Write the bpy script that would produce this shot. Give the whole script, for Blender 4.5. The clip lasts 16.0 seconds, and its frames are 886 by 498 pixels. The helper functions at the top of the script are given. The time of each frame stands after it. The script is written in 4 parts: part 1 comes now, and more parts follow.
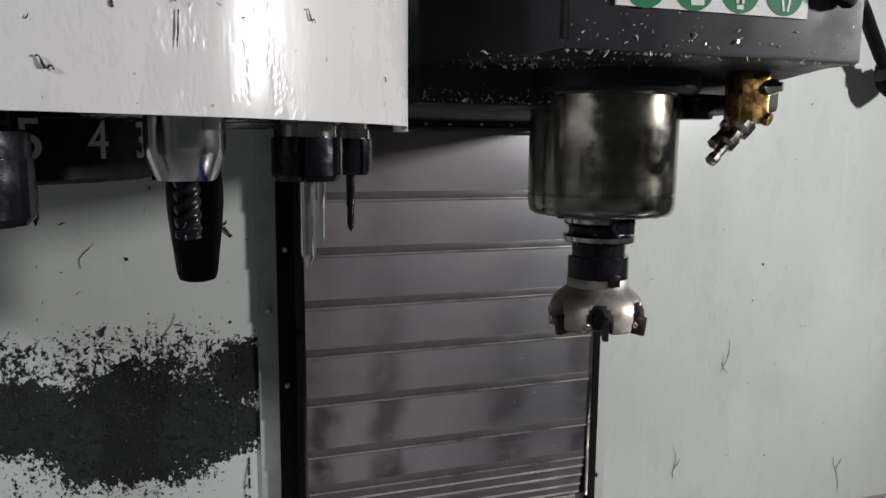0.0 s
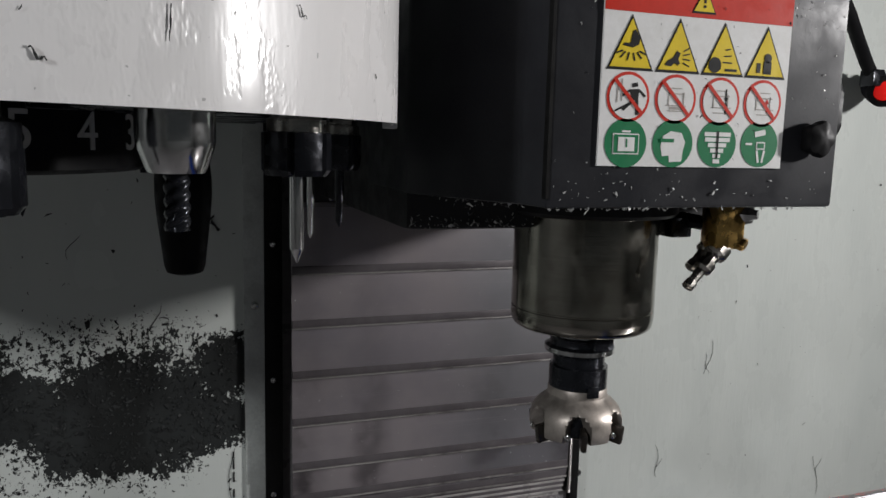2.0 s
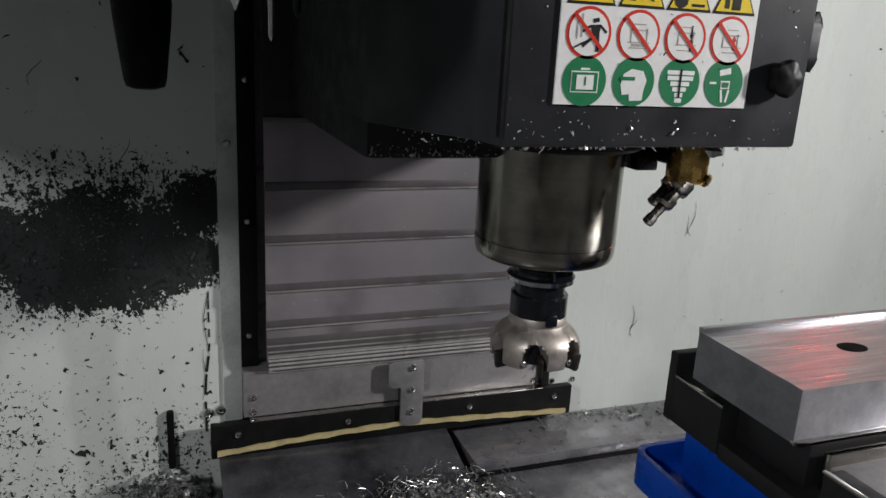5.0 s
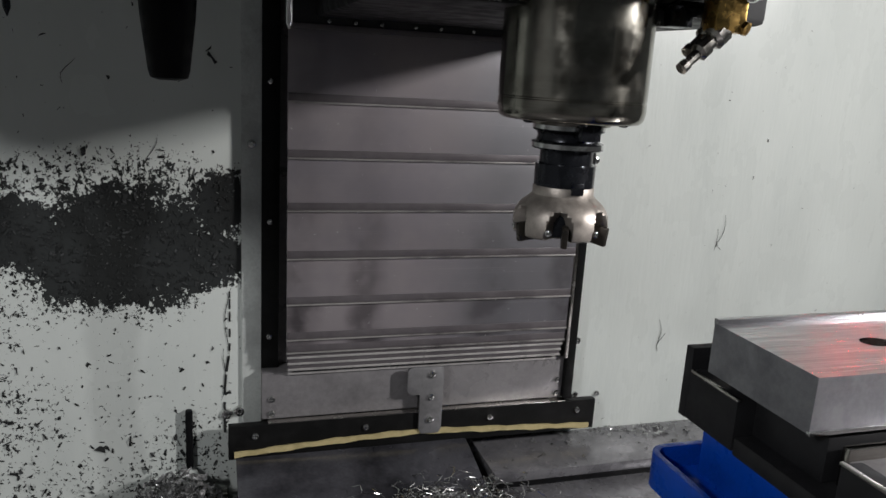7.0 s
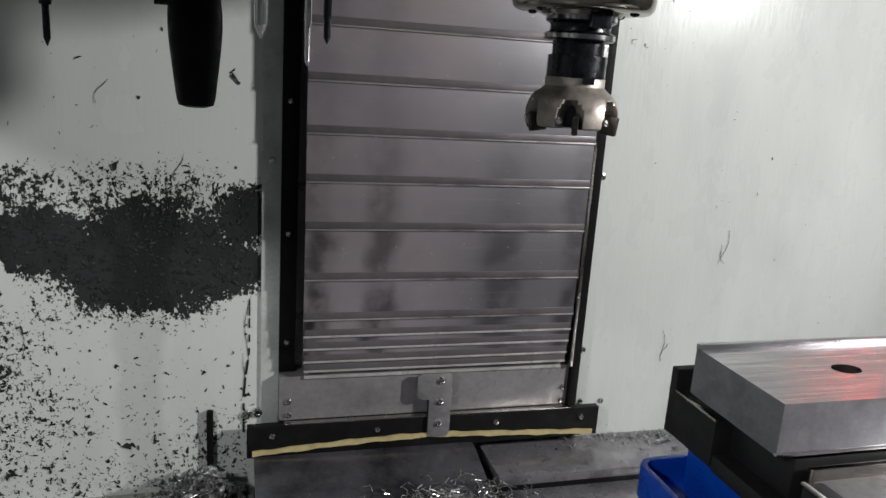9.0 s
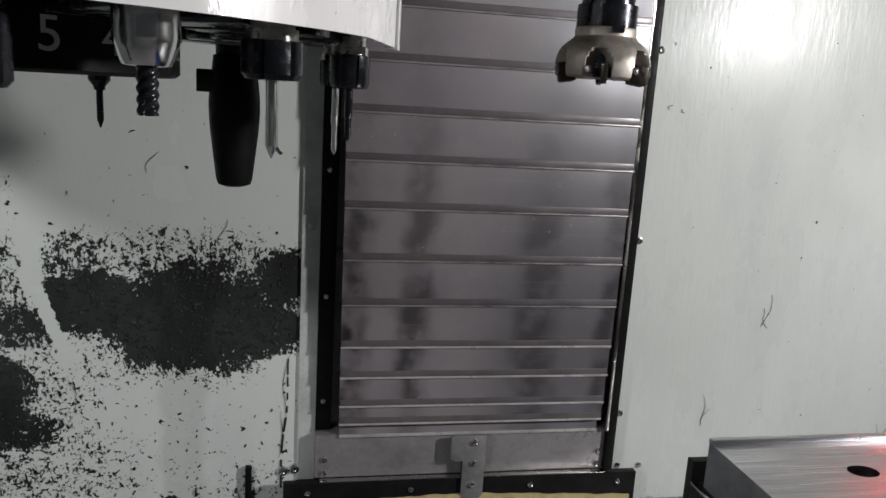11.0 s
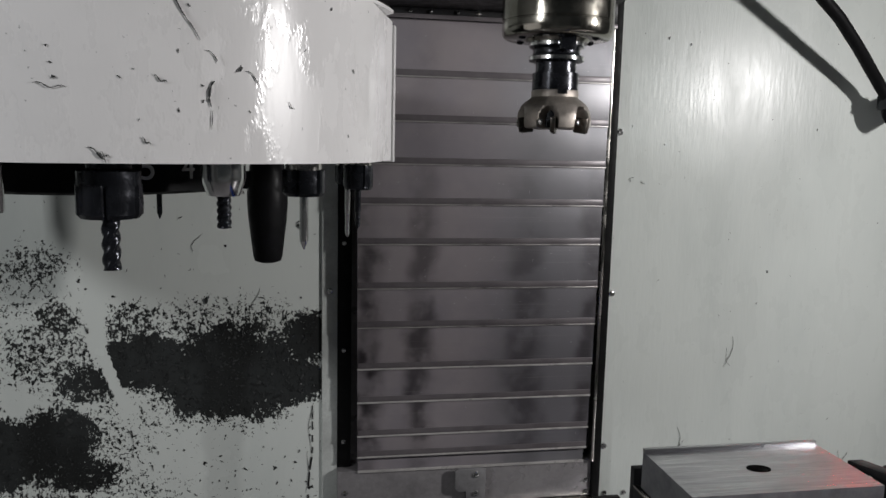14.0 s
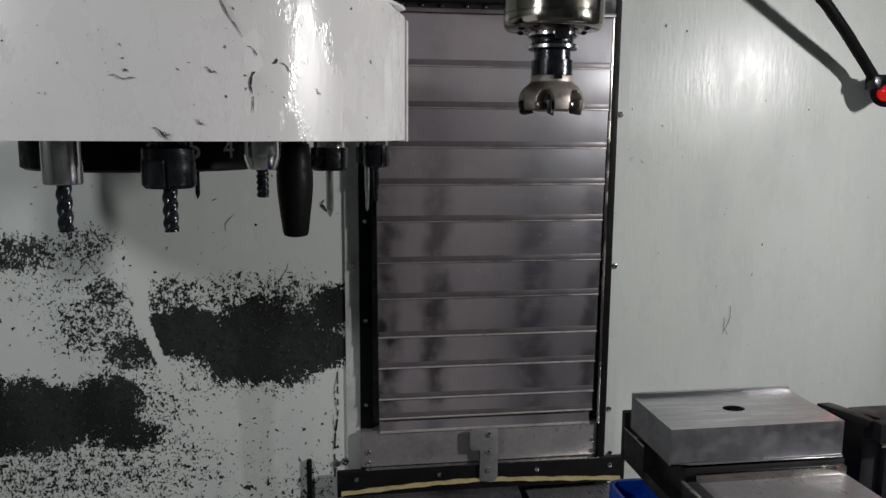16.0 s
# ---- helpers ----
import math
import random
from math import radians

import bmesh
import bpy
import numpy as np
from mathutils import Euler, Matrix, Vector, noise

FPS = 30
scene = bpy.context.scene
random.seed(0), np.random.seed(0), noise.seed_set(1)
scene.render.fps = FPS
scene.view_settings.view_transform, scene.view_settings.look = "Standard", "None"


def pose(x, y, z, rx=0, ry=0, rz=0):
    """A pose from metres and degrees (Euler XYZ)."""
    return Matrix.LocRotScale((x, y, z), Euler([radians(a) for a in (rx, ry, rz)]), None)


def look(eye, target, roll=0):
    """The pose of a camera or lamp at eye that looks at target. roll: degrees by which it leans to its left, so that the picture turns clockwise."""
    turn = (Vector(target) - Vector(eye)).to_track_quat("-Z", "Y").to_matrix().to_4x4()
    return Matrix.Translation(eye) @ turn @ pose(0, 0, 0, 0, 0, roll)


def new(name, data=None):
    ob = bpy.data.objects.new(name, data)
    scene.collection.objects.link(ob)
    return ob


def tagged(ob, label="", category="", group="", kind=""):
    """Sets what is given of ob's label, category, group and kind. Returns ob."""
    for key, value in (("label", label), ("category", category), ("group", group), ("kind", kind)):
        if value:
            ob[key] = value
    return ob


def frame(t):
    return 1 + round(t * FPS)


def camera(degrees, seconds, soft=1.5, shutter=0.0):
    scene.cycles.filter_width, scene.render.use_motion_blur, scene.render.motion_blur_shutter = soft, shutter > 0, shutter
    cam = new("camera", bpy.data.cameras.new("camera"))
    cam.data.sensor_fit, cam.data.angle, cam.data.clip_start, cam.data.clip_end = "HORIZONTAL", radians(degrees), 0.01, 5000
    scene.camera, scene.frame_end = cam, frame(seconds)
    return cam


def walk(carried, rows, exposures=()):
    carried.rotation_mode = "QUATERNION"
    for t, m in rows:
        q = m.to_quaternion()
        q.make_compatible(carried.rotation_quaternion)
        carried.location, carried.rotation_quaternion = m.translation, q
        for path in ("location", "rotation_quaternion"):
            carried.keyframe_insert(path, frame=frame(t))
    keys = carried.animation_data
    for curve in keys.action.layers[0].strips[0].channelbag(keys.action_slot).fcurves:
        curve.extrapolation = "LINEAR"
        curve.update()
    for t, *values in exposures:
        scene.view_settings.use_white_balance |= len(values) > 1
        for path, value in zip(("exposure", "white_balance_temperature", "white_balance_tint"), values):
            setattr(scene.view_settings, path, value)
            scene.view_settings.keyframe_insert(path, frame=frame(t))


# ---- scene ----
cam = camera(60.3, 16.0)
# the clip's camera adjusts its exposure as the view changes
EXPOSURES = [(0.0, -0.1), (1.0, -0.22), (2.0, -0.3), (3.5, -0.2), (4.5, -0.05), (7.0, 0.05), (8.0, 0.2), (10.5, 0.05), (11.5, -0.08), (12.0, 0.0), (12.6, -0.2), (13.5, -0.46), (14.5, -0.40), (15.2, -0.46), (16.0, -0.47)]
PATH = [
    (0, (-0.326, -0.93, 0.829), (0.32, 0.942, 0.554), 0.5),
    (0.5, (-0.326, -0.933, 0.83), (0.323, 0.939, 0.558), 0.4),
    (1, (-0.326, -0.933, 0.828), (0.332, 0.934, 0.545), 0.7),
    (1.5, (-0.326, -0.935, 0.829), (0.342, 0.929, 0.542), 0.8),
    (2, (-0.327, -0.934, 0.829), (0.349, 0.927, 0.548), 1.5),
    (2.5, (-0.33, -0.933, 0.83), (0.35, 0.928, 0.551), 1.7),
    (3, (-0.328, -0.934, 0.828), (0.359, 0.923, 0.544), 1.6),
    (3.5, (-0.324, -0.935, 0.826), (0.372, 0.913, 0.506), 1.7),
    (4, (-0.319, -0.939, 0.82), (0.376, 0.882, 0.373), 2.0),
    (4.5, (-0.313, -0.938, 0.793), (0.38, 0.864, 0.269), 2.6),
    (4.7, (-0.308, -0.938, 0.775), (0.379, 0.862, 0.237), 2.8),
    (7, (-0.282, -0.948, 0.727), (0.306, 0.907, 0.265), 3.4),
    (7.5, (-0.288, -0.96, 0.726), (0.257, 0.902, 0.243), 2.9),
    (8, (-0.285, -0.986, 0.736), (0.239, 0.881, 0.246), 4.5),
    (8.2, (-0.291, -0.987, 0.74), (0.263, 0.876, 0.269), 4.2),
    (10.3, (-0.262, -0.99, 0.802), (0.161, 0.9, 0.305), 2.5),
    (10.5, (-0.261, -0.994, 0.807), (0.137, 0.911, 0.343), 2.4),
    (11, (-0.252, -1.001, 0.811), (0.13, 0.919, 0.4), 3.5),
    (11.5, (-0.251, -1.006, 0.813), (0.151, 0.915, 0.429), 3.1),
    (12, (-0.252, -1.012, 0.821), (0.187, 0.911, 0.485), 2.8),
    (12.5, (-0.256, -1.022, 0.824), (0.195, 0.898, 0.497), 2.8),
    (13, (-0.255, -1.065, 0.845), (0.195, 0.855, 0.512), 2.3),
    (13.5, (-0.257, -1.127, 0.852), (0.161, 0.808, 0.569), 2.5),
    (14, (-0.262, -1.179, 0.854), (0.083, 0.772, 0.582), 1.3),
    (14.5, (-0.271, -1.217, 0.857), (0.039, 0.739, 0.577), 0.9),
    (15, (-0.269, -1.25, 0.849), (0.044, 0.705, 0.565), 0.3),
    (15.5, (-0.271, -1.273, 0.844), (0.045, 0.68, 0.546), 0.7),
    (16, (-0.267, -1.277, 0.844), (0.026, 0.679, 0.547), 0.4),
]
walk(cam, [(t, look(eye, target, roll)) for t, eye, target, roll in PATH], EXPOSURES)

# ---- world and light ----
world = bpy.data.worlds.new("shop_light")
scene.world = world
world.use_nodes = True
wbg = world.node_tree.nodes["Background"]
wbg.inputs["Color"].default_value = (0.86, 0.95, 1.0, 1)
wbg.inputs["Strength"].default_value = 0.033


def area_lamp(name, eye, target, sx, sy, watts, colour):
    data = bpy.data.lights.new(name, "AREA")
    data.shape, data.size, data.size_y = "RECTANGLE", sx, sy
    data.energy, data.color = watts, colour
    ob = new(name, data)
    ob.matrix_world = look(eye, target)
    return ob


# the machine's two work lamps, one on each side panel
LAMP = Vector((1.02, -0.99, 1.045))
area_lamp("work_lamp_light", LAMP, (-0.70, -0.50, 0.50), 0.06, 0.09, 16.0, (1.0, 0.978, 0.975))
LAMP_L = Vector((-1.05, -1.22, 1.17))
area_lamp("work_lamp_light", LAMP_L, (-0.42, -0.10, 0.28), 0.06, 0.09, 5.8, (0.97, 0.98, 1.0))


# ---- materials ----
class Nodes:
    def __init__(self, name):
        self.mat = bpy.data.materials.new(name)
        self.mat.use_nodes = True
        self.t = self.mat.node_tree
        self.bsdf = self.t.nodes["Principled BSDF"]
        self.co = self.t.nodes.new("ShaderNodeTexCoord").outputs["Object"]

    def put(self, socket, v):
        if isinstance(v, bpy.types.NodeSocket):
            self.t.links.new(v, socket)
        elif isinstance(v, (tuple, list)) and len(v) == 3 and socket.type == "RGBA":
            socket.default_value = (*v, 1)
        else:
            socket.default_value = v

    def node(self, kind, out=0, props=None, **ins):
        n = self.t.nodes.new(kind)
        for k, v in (props or {}).items():
            setattr(n, k, v)
        for k, v in ins.items():
            self.put(n.inputs[k.replace("_", " ")], v)
        return n.outputs[out]

    def math(self, op, a, b=0.0, c=0.0, clamp=False):
        n = self.t.nodes.new("ShaderNodeMath")
        n.operation, n.use_clamp = op, clamp
        for i, v in enumerate((a, b, c)):
            self.put(n.inputs[i], v)
        return n.outputs[0]

    def scaled(self, s, co=None):
        return self.node("ShaderNodeMapping", Vector=co or self.co, Scale=s)

    def noise(self, scale, detail=4.0, rough=0.55, co=None, out=0):
        return self.node("ShaderNodeTexNoise", out, Vector=co or self.co, Scale=scale, Detail=detail, Roughness=rough)

    def ramp(self, v, lo, hi, a=0.0, b=1.0):
        n = self.t.nodes.new("ShaderNodeMapRange")
        n.interpolation_type = "SMOOTHSTEP"
        for k, w in (("Value", v), ("From Min", lo), ("From Max", hi), ("To Min", a), ("To Max", b)):
            self.put(n.inputs[k], w)
        return n.outputs[0]

    def mix(self, f, a, b):
        n = self.t.nodes.new("ShaderNodeMix")
        n.data_type = "RGBA"
        self.put(n.inputs[0], f), self.put(n.inputs[6], a), self.put(n.inputs[7], b)
        return n.outputs[2]

    def bump(self, h, strength=0.3, dist=0.001):
        self.put(self.bsdf.inputs["Normal"], self.node("ShaderNodeBump", Height=h, Strength=strength, Distance=dist))

    def end(self, colour, rough=0.5, metal=0.0, **more):
        for k, v in dict(Base_Color=colour, Roughness=rough, Metallic=metal, **more).items():
            self.put(self.bsdf.inputs[k.replace("_", " ")], v)
        return self.mat


def worn(name, colour, dark, rough, metal=0.0, scale=30.0, amount=0.6, grain=(1, 1, 1), fine=260.0, bump=0.15, spread=0.12, **more):
    """A surface with stains at one scale and grain at another."""
    n = Nodes(name)
    stain = n.ramp(n.noise(scale, 6, 0.62), 0.42, 0.72, 0, amount)
    g = n.noise(fine, 3, 0.6, n.scaled(grain))
    c = n.mix(stain, colour, dark)
    c = n.mix(n.ramp(g, 0.3, 0.75, 0, 0.25), c, dark)
    n.bump(g, bump, 0.0006)
    return n.end(c, n.ramp(n.noise(scale * 1.7, 5), 0.3, 0.7, max(0.03, rough - spread), rough + spread), metal, **more)


# patches of swarf mud on the left panel: centre x, z, half sizes, density
STAIN = [(-0.385, 0.498, 0.092, 0.062, 1.35), (-0.305, 0.482, 0.070, 0.034, 1.35), (-0.262, 0.552, 0.036, 0.036, 1.1), (-0.500, 0.518, 0.060, 0.038, 1.3), (-0.345, 0.565, 0.100, 0.045, 0.55), (-0.440, 0.575, 0.120, 0.036, 0.52), (-0.530, 0.570, 0.045, 0.036, 0.65), (-0.470, 0.440, 0.085, 0.040, 0.42),
         (-0.627, 0.585, 0.030, 0.030, 0.70), (-0.645, 0.530, 0.070, 0.050, 0.60), (-0.588, 0.488, 0.045, 0.028, 0.85), (-0.750, 0.655, 0.050, 0.028, 0.75), (-0.655, 0.665, 0.045, 0.028, 0.62), (-0.690, 0.610, 0.100, 0.070, 0.40),
         (-0.790, 0.380, 0.165, 0.048, 1.4), (-0.640, 0.395, 0.055, 0.042, 1.25), (-0.605, 0.345, 0.050, 0.026, 0.95), (-0.590, 0.400, 0.080, 0.075, 0.50), (-0.560, 0.290, 0.110, 0.070, 0.46), (-0.720, 0.280, 0.200, 0.050, 0.55), (-0.450, 0.195, 0.250, 0.030, 0.36), (-0.310, 0.225, 0.060, 0.055, 0.42), (-0.450, 0.300, 0.300, 0.150, 0.20)]


def wall_paint(name, stained):
    """Pale enamel with an oily film that runs down it; on the left panel swarf mud clings in patches."""
    n = Nodes(name)
    sep = n.t.nodes.new("ShaderNodeSeparateXYZ")
    n.t.links.new(n.co, sep.inputs[0])
    x, z = sep.outputs[0], sep.outputs[2]
    runs = n.math("ADD", n.noise(190, 3, 0.6, n.scaled((1.0, 1.0, 0.16))), n.math("MULTIPLY", n.noise(45, 2, 0.5, n.scaled((1.0, 1.0, 0.3))), 0.8))
    smear = n.noise(5, 5, 0.6, n.scaled((1.6, 1.0, 0.5)))
    spots = n.noise(160, 2, 0.5)
    c = n.mix(n.ramp(smear, 0.40, 0.75, 0, 0.5), (0.70, 0.735, 0.70), (0.56, 0.60, 0.575))
    c = n.mix(n.ramp(spots, 0.72, 0.76, 0, 0.45), c, (0.30, 0.30, 0.28))
    rough = n.ramp(n.noise(9, 4), 0.3, 0.7, 0.18, 0.29) if stained else n.ramp(n.noise(16, 4, 0.6, n.scaled((1.0, 1.0, 0.5))), 0.3, 0.7, 0.24, 0.34)
    if stained:
        warp = n.math("ADD", n.math("MULTIPLY", n.noise(14, 3, 0.6), 0.5), n.math("MULTIPLY", n.noise(48, 4, 0.7), 0.5))
        clump = n.noise(250, 4, 0.70, n.scaled((1.0, 1.0, 0.72)))
        patch = n.noise(75, 4, 0.65)
        density = 0.0
        for cx, cz, rx, rz, k in STAIN:
            dx = n.math("DIVIDE", n.math("SUBTRACT", x, cx), rx)
            dz = n.math("DIVIDE", n.math("SUBTRACT", z, cz), rz)
            d = n.math("SQRT", n.math("ADD", n.math("MULTIPLY", dx, dx), n.math("MULTIPLY", dz, dz)))
            d = n.math("ADD", d, n.math("MULTIPLY", n.math("SUBTRACT", warp, 0.5), 2.1))
            density = n.math("MAXIMUM", density, n.ramp(d, 2.0, 0.45, 0, k))
        drip_x = n.math("ADD", -0.573, n.math("MULTIPLY", n.math("MAXIMUM", n.math("SUBTRACT", 0.54, z), 0.0), 0.37))
        drip = n.math("ABSOLUTE", n.math("ADD", n.math("SUBTRACT", x, drip_x), n.math("MULTIPLY", n.math("SUBTRACT", n.noise(40, 3), 0.5), 0.012)))
        drip = n.math("MULTIPLY", n.ramp(drip, n.ramp(z, 0.44, 0.54, 0.008, 0.016), 0.004), n.ramp(z, 0.42, 0.45))
        density = n.math("MULTIPLY", density, n.math("SUBTRACT", 1.0, n.math("MULTIPLY", drip, 0.9)))
        grain = n.math("ADD", density, n.math("ADD", n.math("MULTIPLY", n.math("SUBTRACT", clump, 0.5), 2.0), n.math("MULTIPLY", n.math("SUBTRACT", patch, 0.5), 1.5)))
        mask = n.math("MULTIPLY", n.ramp(grain, 0.54, 0.66), n.ramp(density, 0.0, 0.12))
        ragged = n.math("ADD", density, n.math("ADD", n.math("MULTIPLY", n.math("SUBTRACT", clump, 0.5), 1.5), n.math("MULTIPLY", n.math("SUBTRACT", patch, 0.5), 1.3)))
        film = n.math("MULTIPLY", n.ramp(ragged, 0.72, 1.02), 0.92)
        run = n.math("MULTIPLY", n.ramp(n.math("ABSOLUTE", n.math("ADD", n.math("ADD", x, 0.392), n.math("MULTIPLY", n.math("SUBTRACT", n.noise(8, 2), 0.5), 0.05))), 0.034, 0.018), n.ramp(z, 0.47, 0.40, 0, 0.22))
        edge = n.ramp(x, -0.236, -0.246)
        tone = n.ramp(n.noise(9, 3, 0.5, n.scaled((1.3, 1.0, 0.6))), 0.42, 0.62)
        mud = n.mix(tone, (0.008, 0.009, 0.0085), (0.024, 0.027, 0.027))
        mud = n.mix(n.ramp(clump, 0.58, 0.78, 0, 0.14), mud, (0.09, 0.095, 0.092))
        c = n.mix(run, c, (0.16, 0.17, 0.165))
        c = n.mix(n.math("MULTIPLY", film, edge), c, n.mix(tone, (0.011, 0.012, 0.0115), (0.034, 0.038, 0.037)))
        c = n.mix(n.math("MULTIPLY", mask, edge), c, mud)
        rough = n.math("ADD", rough, n.math("MULTIPLY", n.math("MAXIMUM", mask, film), 0.42))
    n.bump(n.math("ADD", n.math("MULTIPLY", runs, 1.0), n.math("MULTIPLY", n.noise(420, 2), 0.06)), 0.14 if stained else 0.20, 0.0014)
    return n.end(c, rough, 0.0, Specular_IOR_Level=0.38 if stained else 0.30)


M_WALL = wall_paint("oily_white_enamel", False)
M_WALL_L = wall_paint("white_enamel_with_swarf_mud", True)
# grey of the unseen surfaces, kept dark to limit bounced light
M_SIDE = worn("unseen_side_grey", (0.20, 0.21, 0.21), (0.12, 0.12, 0.12), 0.45)
M_BLACKP = worn("black_machine_paint", (0.027, 0.028, 0.032), (0.014, 0.014, 0.017), 0.46, scale=18, fine=420, bump=0.12, Specular_IOR_Level=0.22)
M_RAIL = worn("black_rail", (0.007, 0.007, 0.007), (0.015, 0.015, 0.015), 0.5, scale=40, Specular_IOR_Level=0.14)
M_SHEET = worn("wet_blackened_sheet", (0.115, 0.115, 0.13), (0.020, 0.020, 0.024), 0.20, 0.4, scale=9, amount=0.95)
M_DECK = worn("oily_cover_plate", (0.26, 0.255, 0.268), (0.08, 0.078, 0.088), 0.28, 0.4, scale=22)
M_DARK = worn("oily_dark_steel", (0.31, 0.296, 0.302), (0.10, 0.095, 0.10), 0.36, 0.3, scale=14, amount=0.45, fine=160, bump=0.05)
M_CAST = worn("dark_casting", (0.018, 0.018, 0.020), (0.008, 0.008, 0.008), 0.5, scale=30, Specular_IOR_Level=0.3)
M_STEEL = worn("ground_steel", (0.62, 0.60, 0.56), (0.33, 0.31, 0.28), 0.2, 1.0, scale=22, amount=0.5, grain=(0.2, 0.2, 6), fine=120, bump=0.06)
M_NOSE = worn("oily_spindle_steel", (0.34, 0.325, 0.285), (0.15, 0.135, 0.11), 0.18, 1.0, scale=28, amount=0.7, grain=(0.1, 0.1, 5), fine=150, bump=0.06, spread=0.08)
M_CHROME = worn("bright_steel", (0.72, 0.72, 0.71), (0.42, 0.42, 0.42), 0.17, 1.0, scale=40, amount=0.3, bump=0.04, spread=0.05)
M_NICKEL = worn("nickel_cutter_body", (0.50, 0.455, 0.41), (0.27, 0.235, 0.21), 0.46, 0.75, scale=60, amount=0.6, fine=500, bump=0.12)
M_OXIDE = worn("black_oxide_steel", (0.025, 0.027, 0.033), (0.012, 0.012, 0.014), 0.22, 0.6, scale=50)
M_RUBBER = worn("black_plastic", (0.007, 0.007, 0.008), (0.004, 0.004, 0.004), 0.5, scale=50, Specular_IOR_Level=0.12)
M_CARBIDE = worn("carbide_insert", (0.07, 0.06, 0.05), (0.03, 0.03, 0.03), 0.35, 0.7, scale=90)
M_BRASS = worn("oily_brass", (0.62, 0.40, 0.13), (0.30, 0.18, 0.06), 0.26, 1.0, scale=60)
M_BLUE = worn("blue_vise_paint", (0.002, 0.075, 0.52), (0.002, 0.04, 0.28), 0.35, scale=30, fine=300, Specular_IOR_Level=0.3)
def splashed_enamel():
    """White enamel with dried coolant runs and wet patches."""
    n = Nodes("splashed_white_enamel")
    runs = n.noise(40, 4, 0.6, n.scaled((1.0, 1.0, 0.22)))
    wet = n.ramp(n.noise(24, 5, 0.65, n.scaled((1.0, 1.0, 0.5))), 0.46, 0.56)
    smear = n.noise(7, 5, 0.6)
    c = n.mix(n.ramp(smear, 0.4, 0.75, 0, 0.6), (0.78, 0.77, 0.765), (0.66, 0.655, 0.65))
    c = n.mix(n.ramp(runs, 0.62, 0.72, 0, 0.35), c, (0.52, 0.51, 0.50))
    c = n.mix(n.ramp(n.noise(230, 2), 0.73, 0.76, 0, 0.6), c, (0.25, 0.25, 0.25))
    n.bump(n.math("ADD", n.math("MULTIPLY", wet, 0.5), runs), 0.3, 0.0012)
    return n.end(c, n.ramp(wet, 0.0, 1.0, 0.34, 0.15))


M_COVERW = splashed_enamel()
M_WIPER = worn("oily_wiper", (0.16, 0.145, 0.152), (0.07, 0.06, 0.066), 0.42, 0.3, scale=12, fine=60, bump=0.04)
M_STRIP = worn("speckled_pale_enamel", (0.66, 0.69, 0.66), (0.34, 0.35, 0.34), 0.35, scale=16, amount=0.55)
M_BRACKET = worn("dull_grey_plate", (0.30, 0.295, 0.30), (0.15, 0.145, 0.15), 0.42, 0.45, scale=35)
M_YELLOW = worn("dried_yellow_sealant", (0.62, 0.52, 0.27), (0.35, 0.28, 0.13), 0.6, scale=50, bump=0.4)
M_CHIP = worn("grey_metal_swarf", (0.50, 0.50, 0.50), (0.03, 0.03, 0.03), 0.28, 0.7, scale=120, amount=0.95)
M_CHIPD = worn("dark_swarf_flakes", (0.022, 0.024, 0.024), (0.012, 0.012, 0.012), 0.5, 0.1, scale=200)
M_DROP = worn("wet_bright_swarf", (0.72, 0.72, 0.70), (0.5, 0.5, 0.5), 0.2, 0.3, scale=200)
M_WHITE = worn("sign_white", (0.80, 0.80, 0.79), (0.62, 0.61, 0.58), 0.5, scale=60, amount=0.3, Specular_IOR_Level=0.2)
M_RED = worn("sign_red", (0.60, 0.026, 0.010), (0.45, 0.02, 0.008), 0.5, scale=60, amount=0.3, Specular_IOR_Level=0.2)
M_YEL = worn("sign_yellow", (0.78, 0.58, 0.02), (0.6, 0.42, 0.02), 0.5, scale=60, amount=0.3, Specular_IOR_Level=0.2)
M_GREEN = worn("sign_green", (0.012, 0.19, 0.075), (0.01, 0.13, 0.05), 0.5, scale=60, amount=0.3, Specular_IOR_Level=0.2)
M_INK = worn("sign_black", (0.010, 0.010, 0.010), (0.02, 0.02, 0.02), 0.55, scale=60, Specular_IOR_Level=0.15)
M_FAINT = worn("faint_grey_print", (0.36, 0.33, 0.30), (0.5, 0.47, 0.44), 0.5, scale=90, Specular_IOR_Level=0.2)
M_DIGIT = worn("engraved_white_paint", (0.55, 0.56, 0.56), (0.35, 0.35, 0.36), 0.5, scale=90)


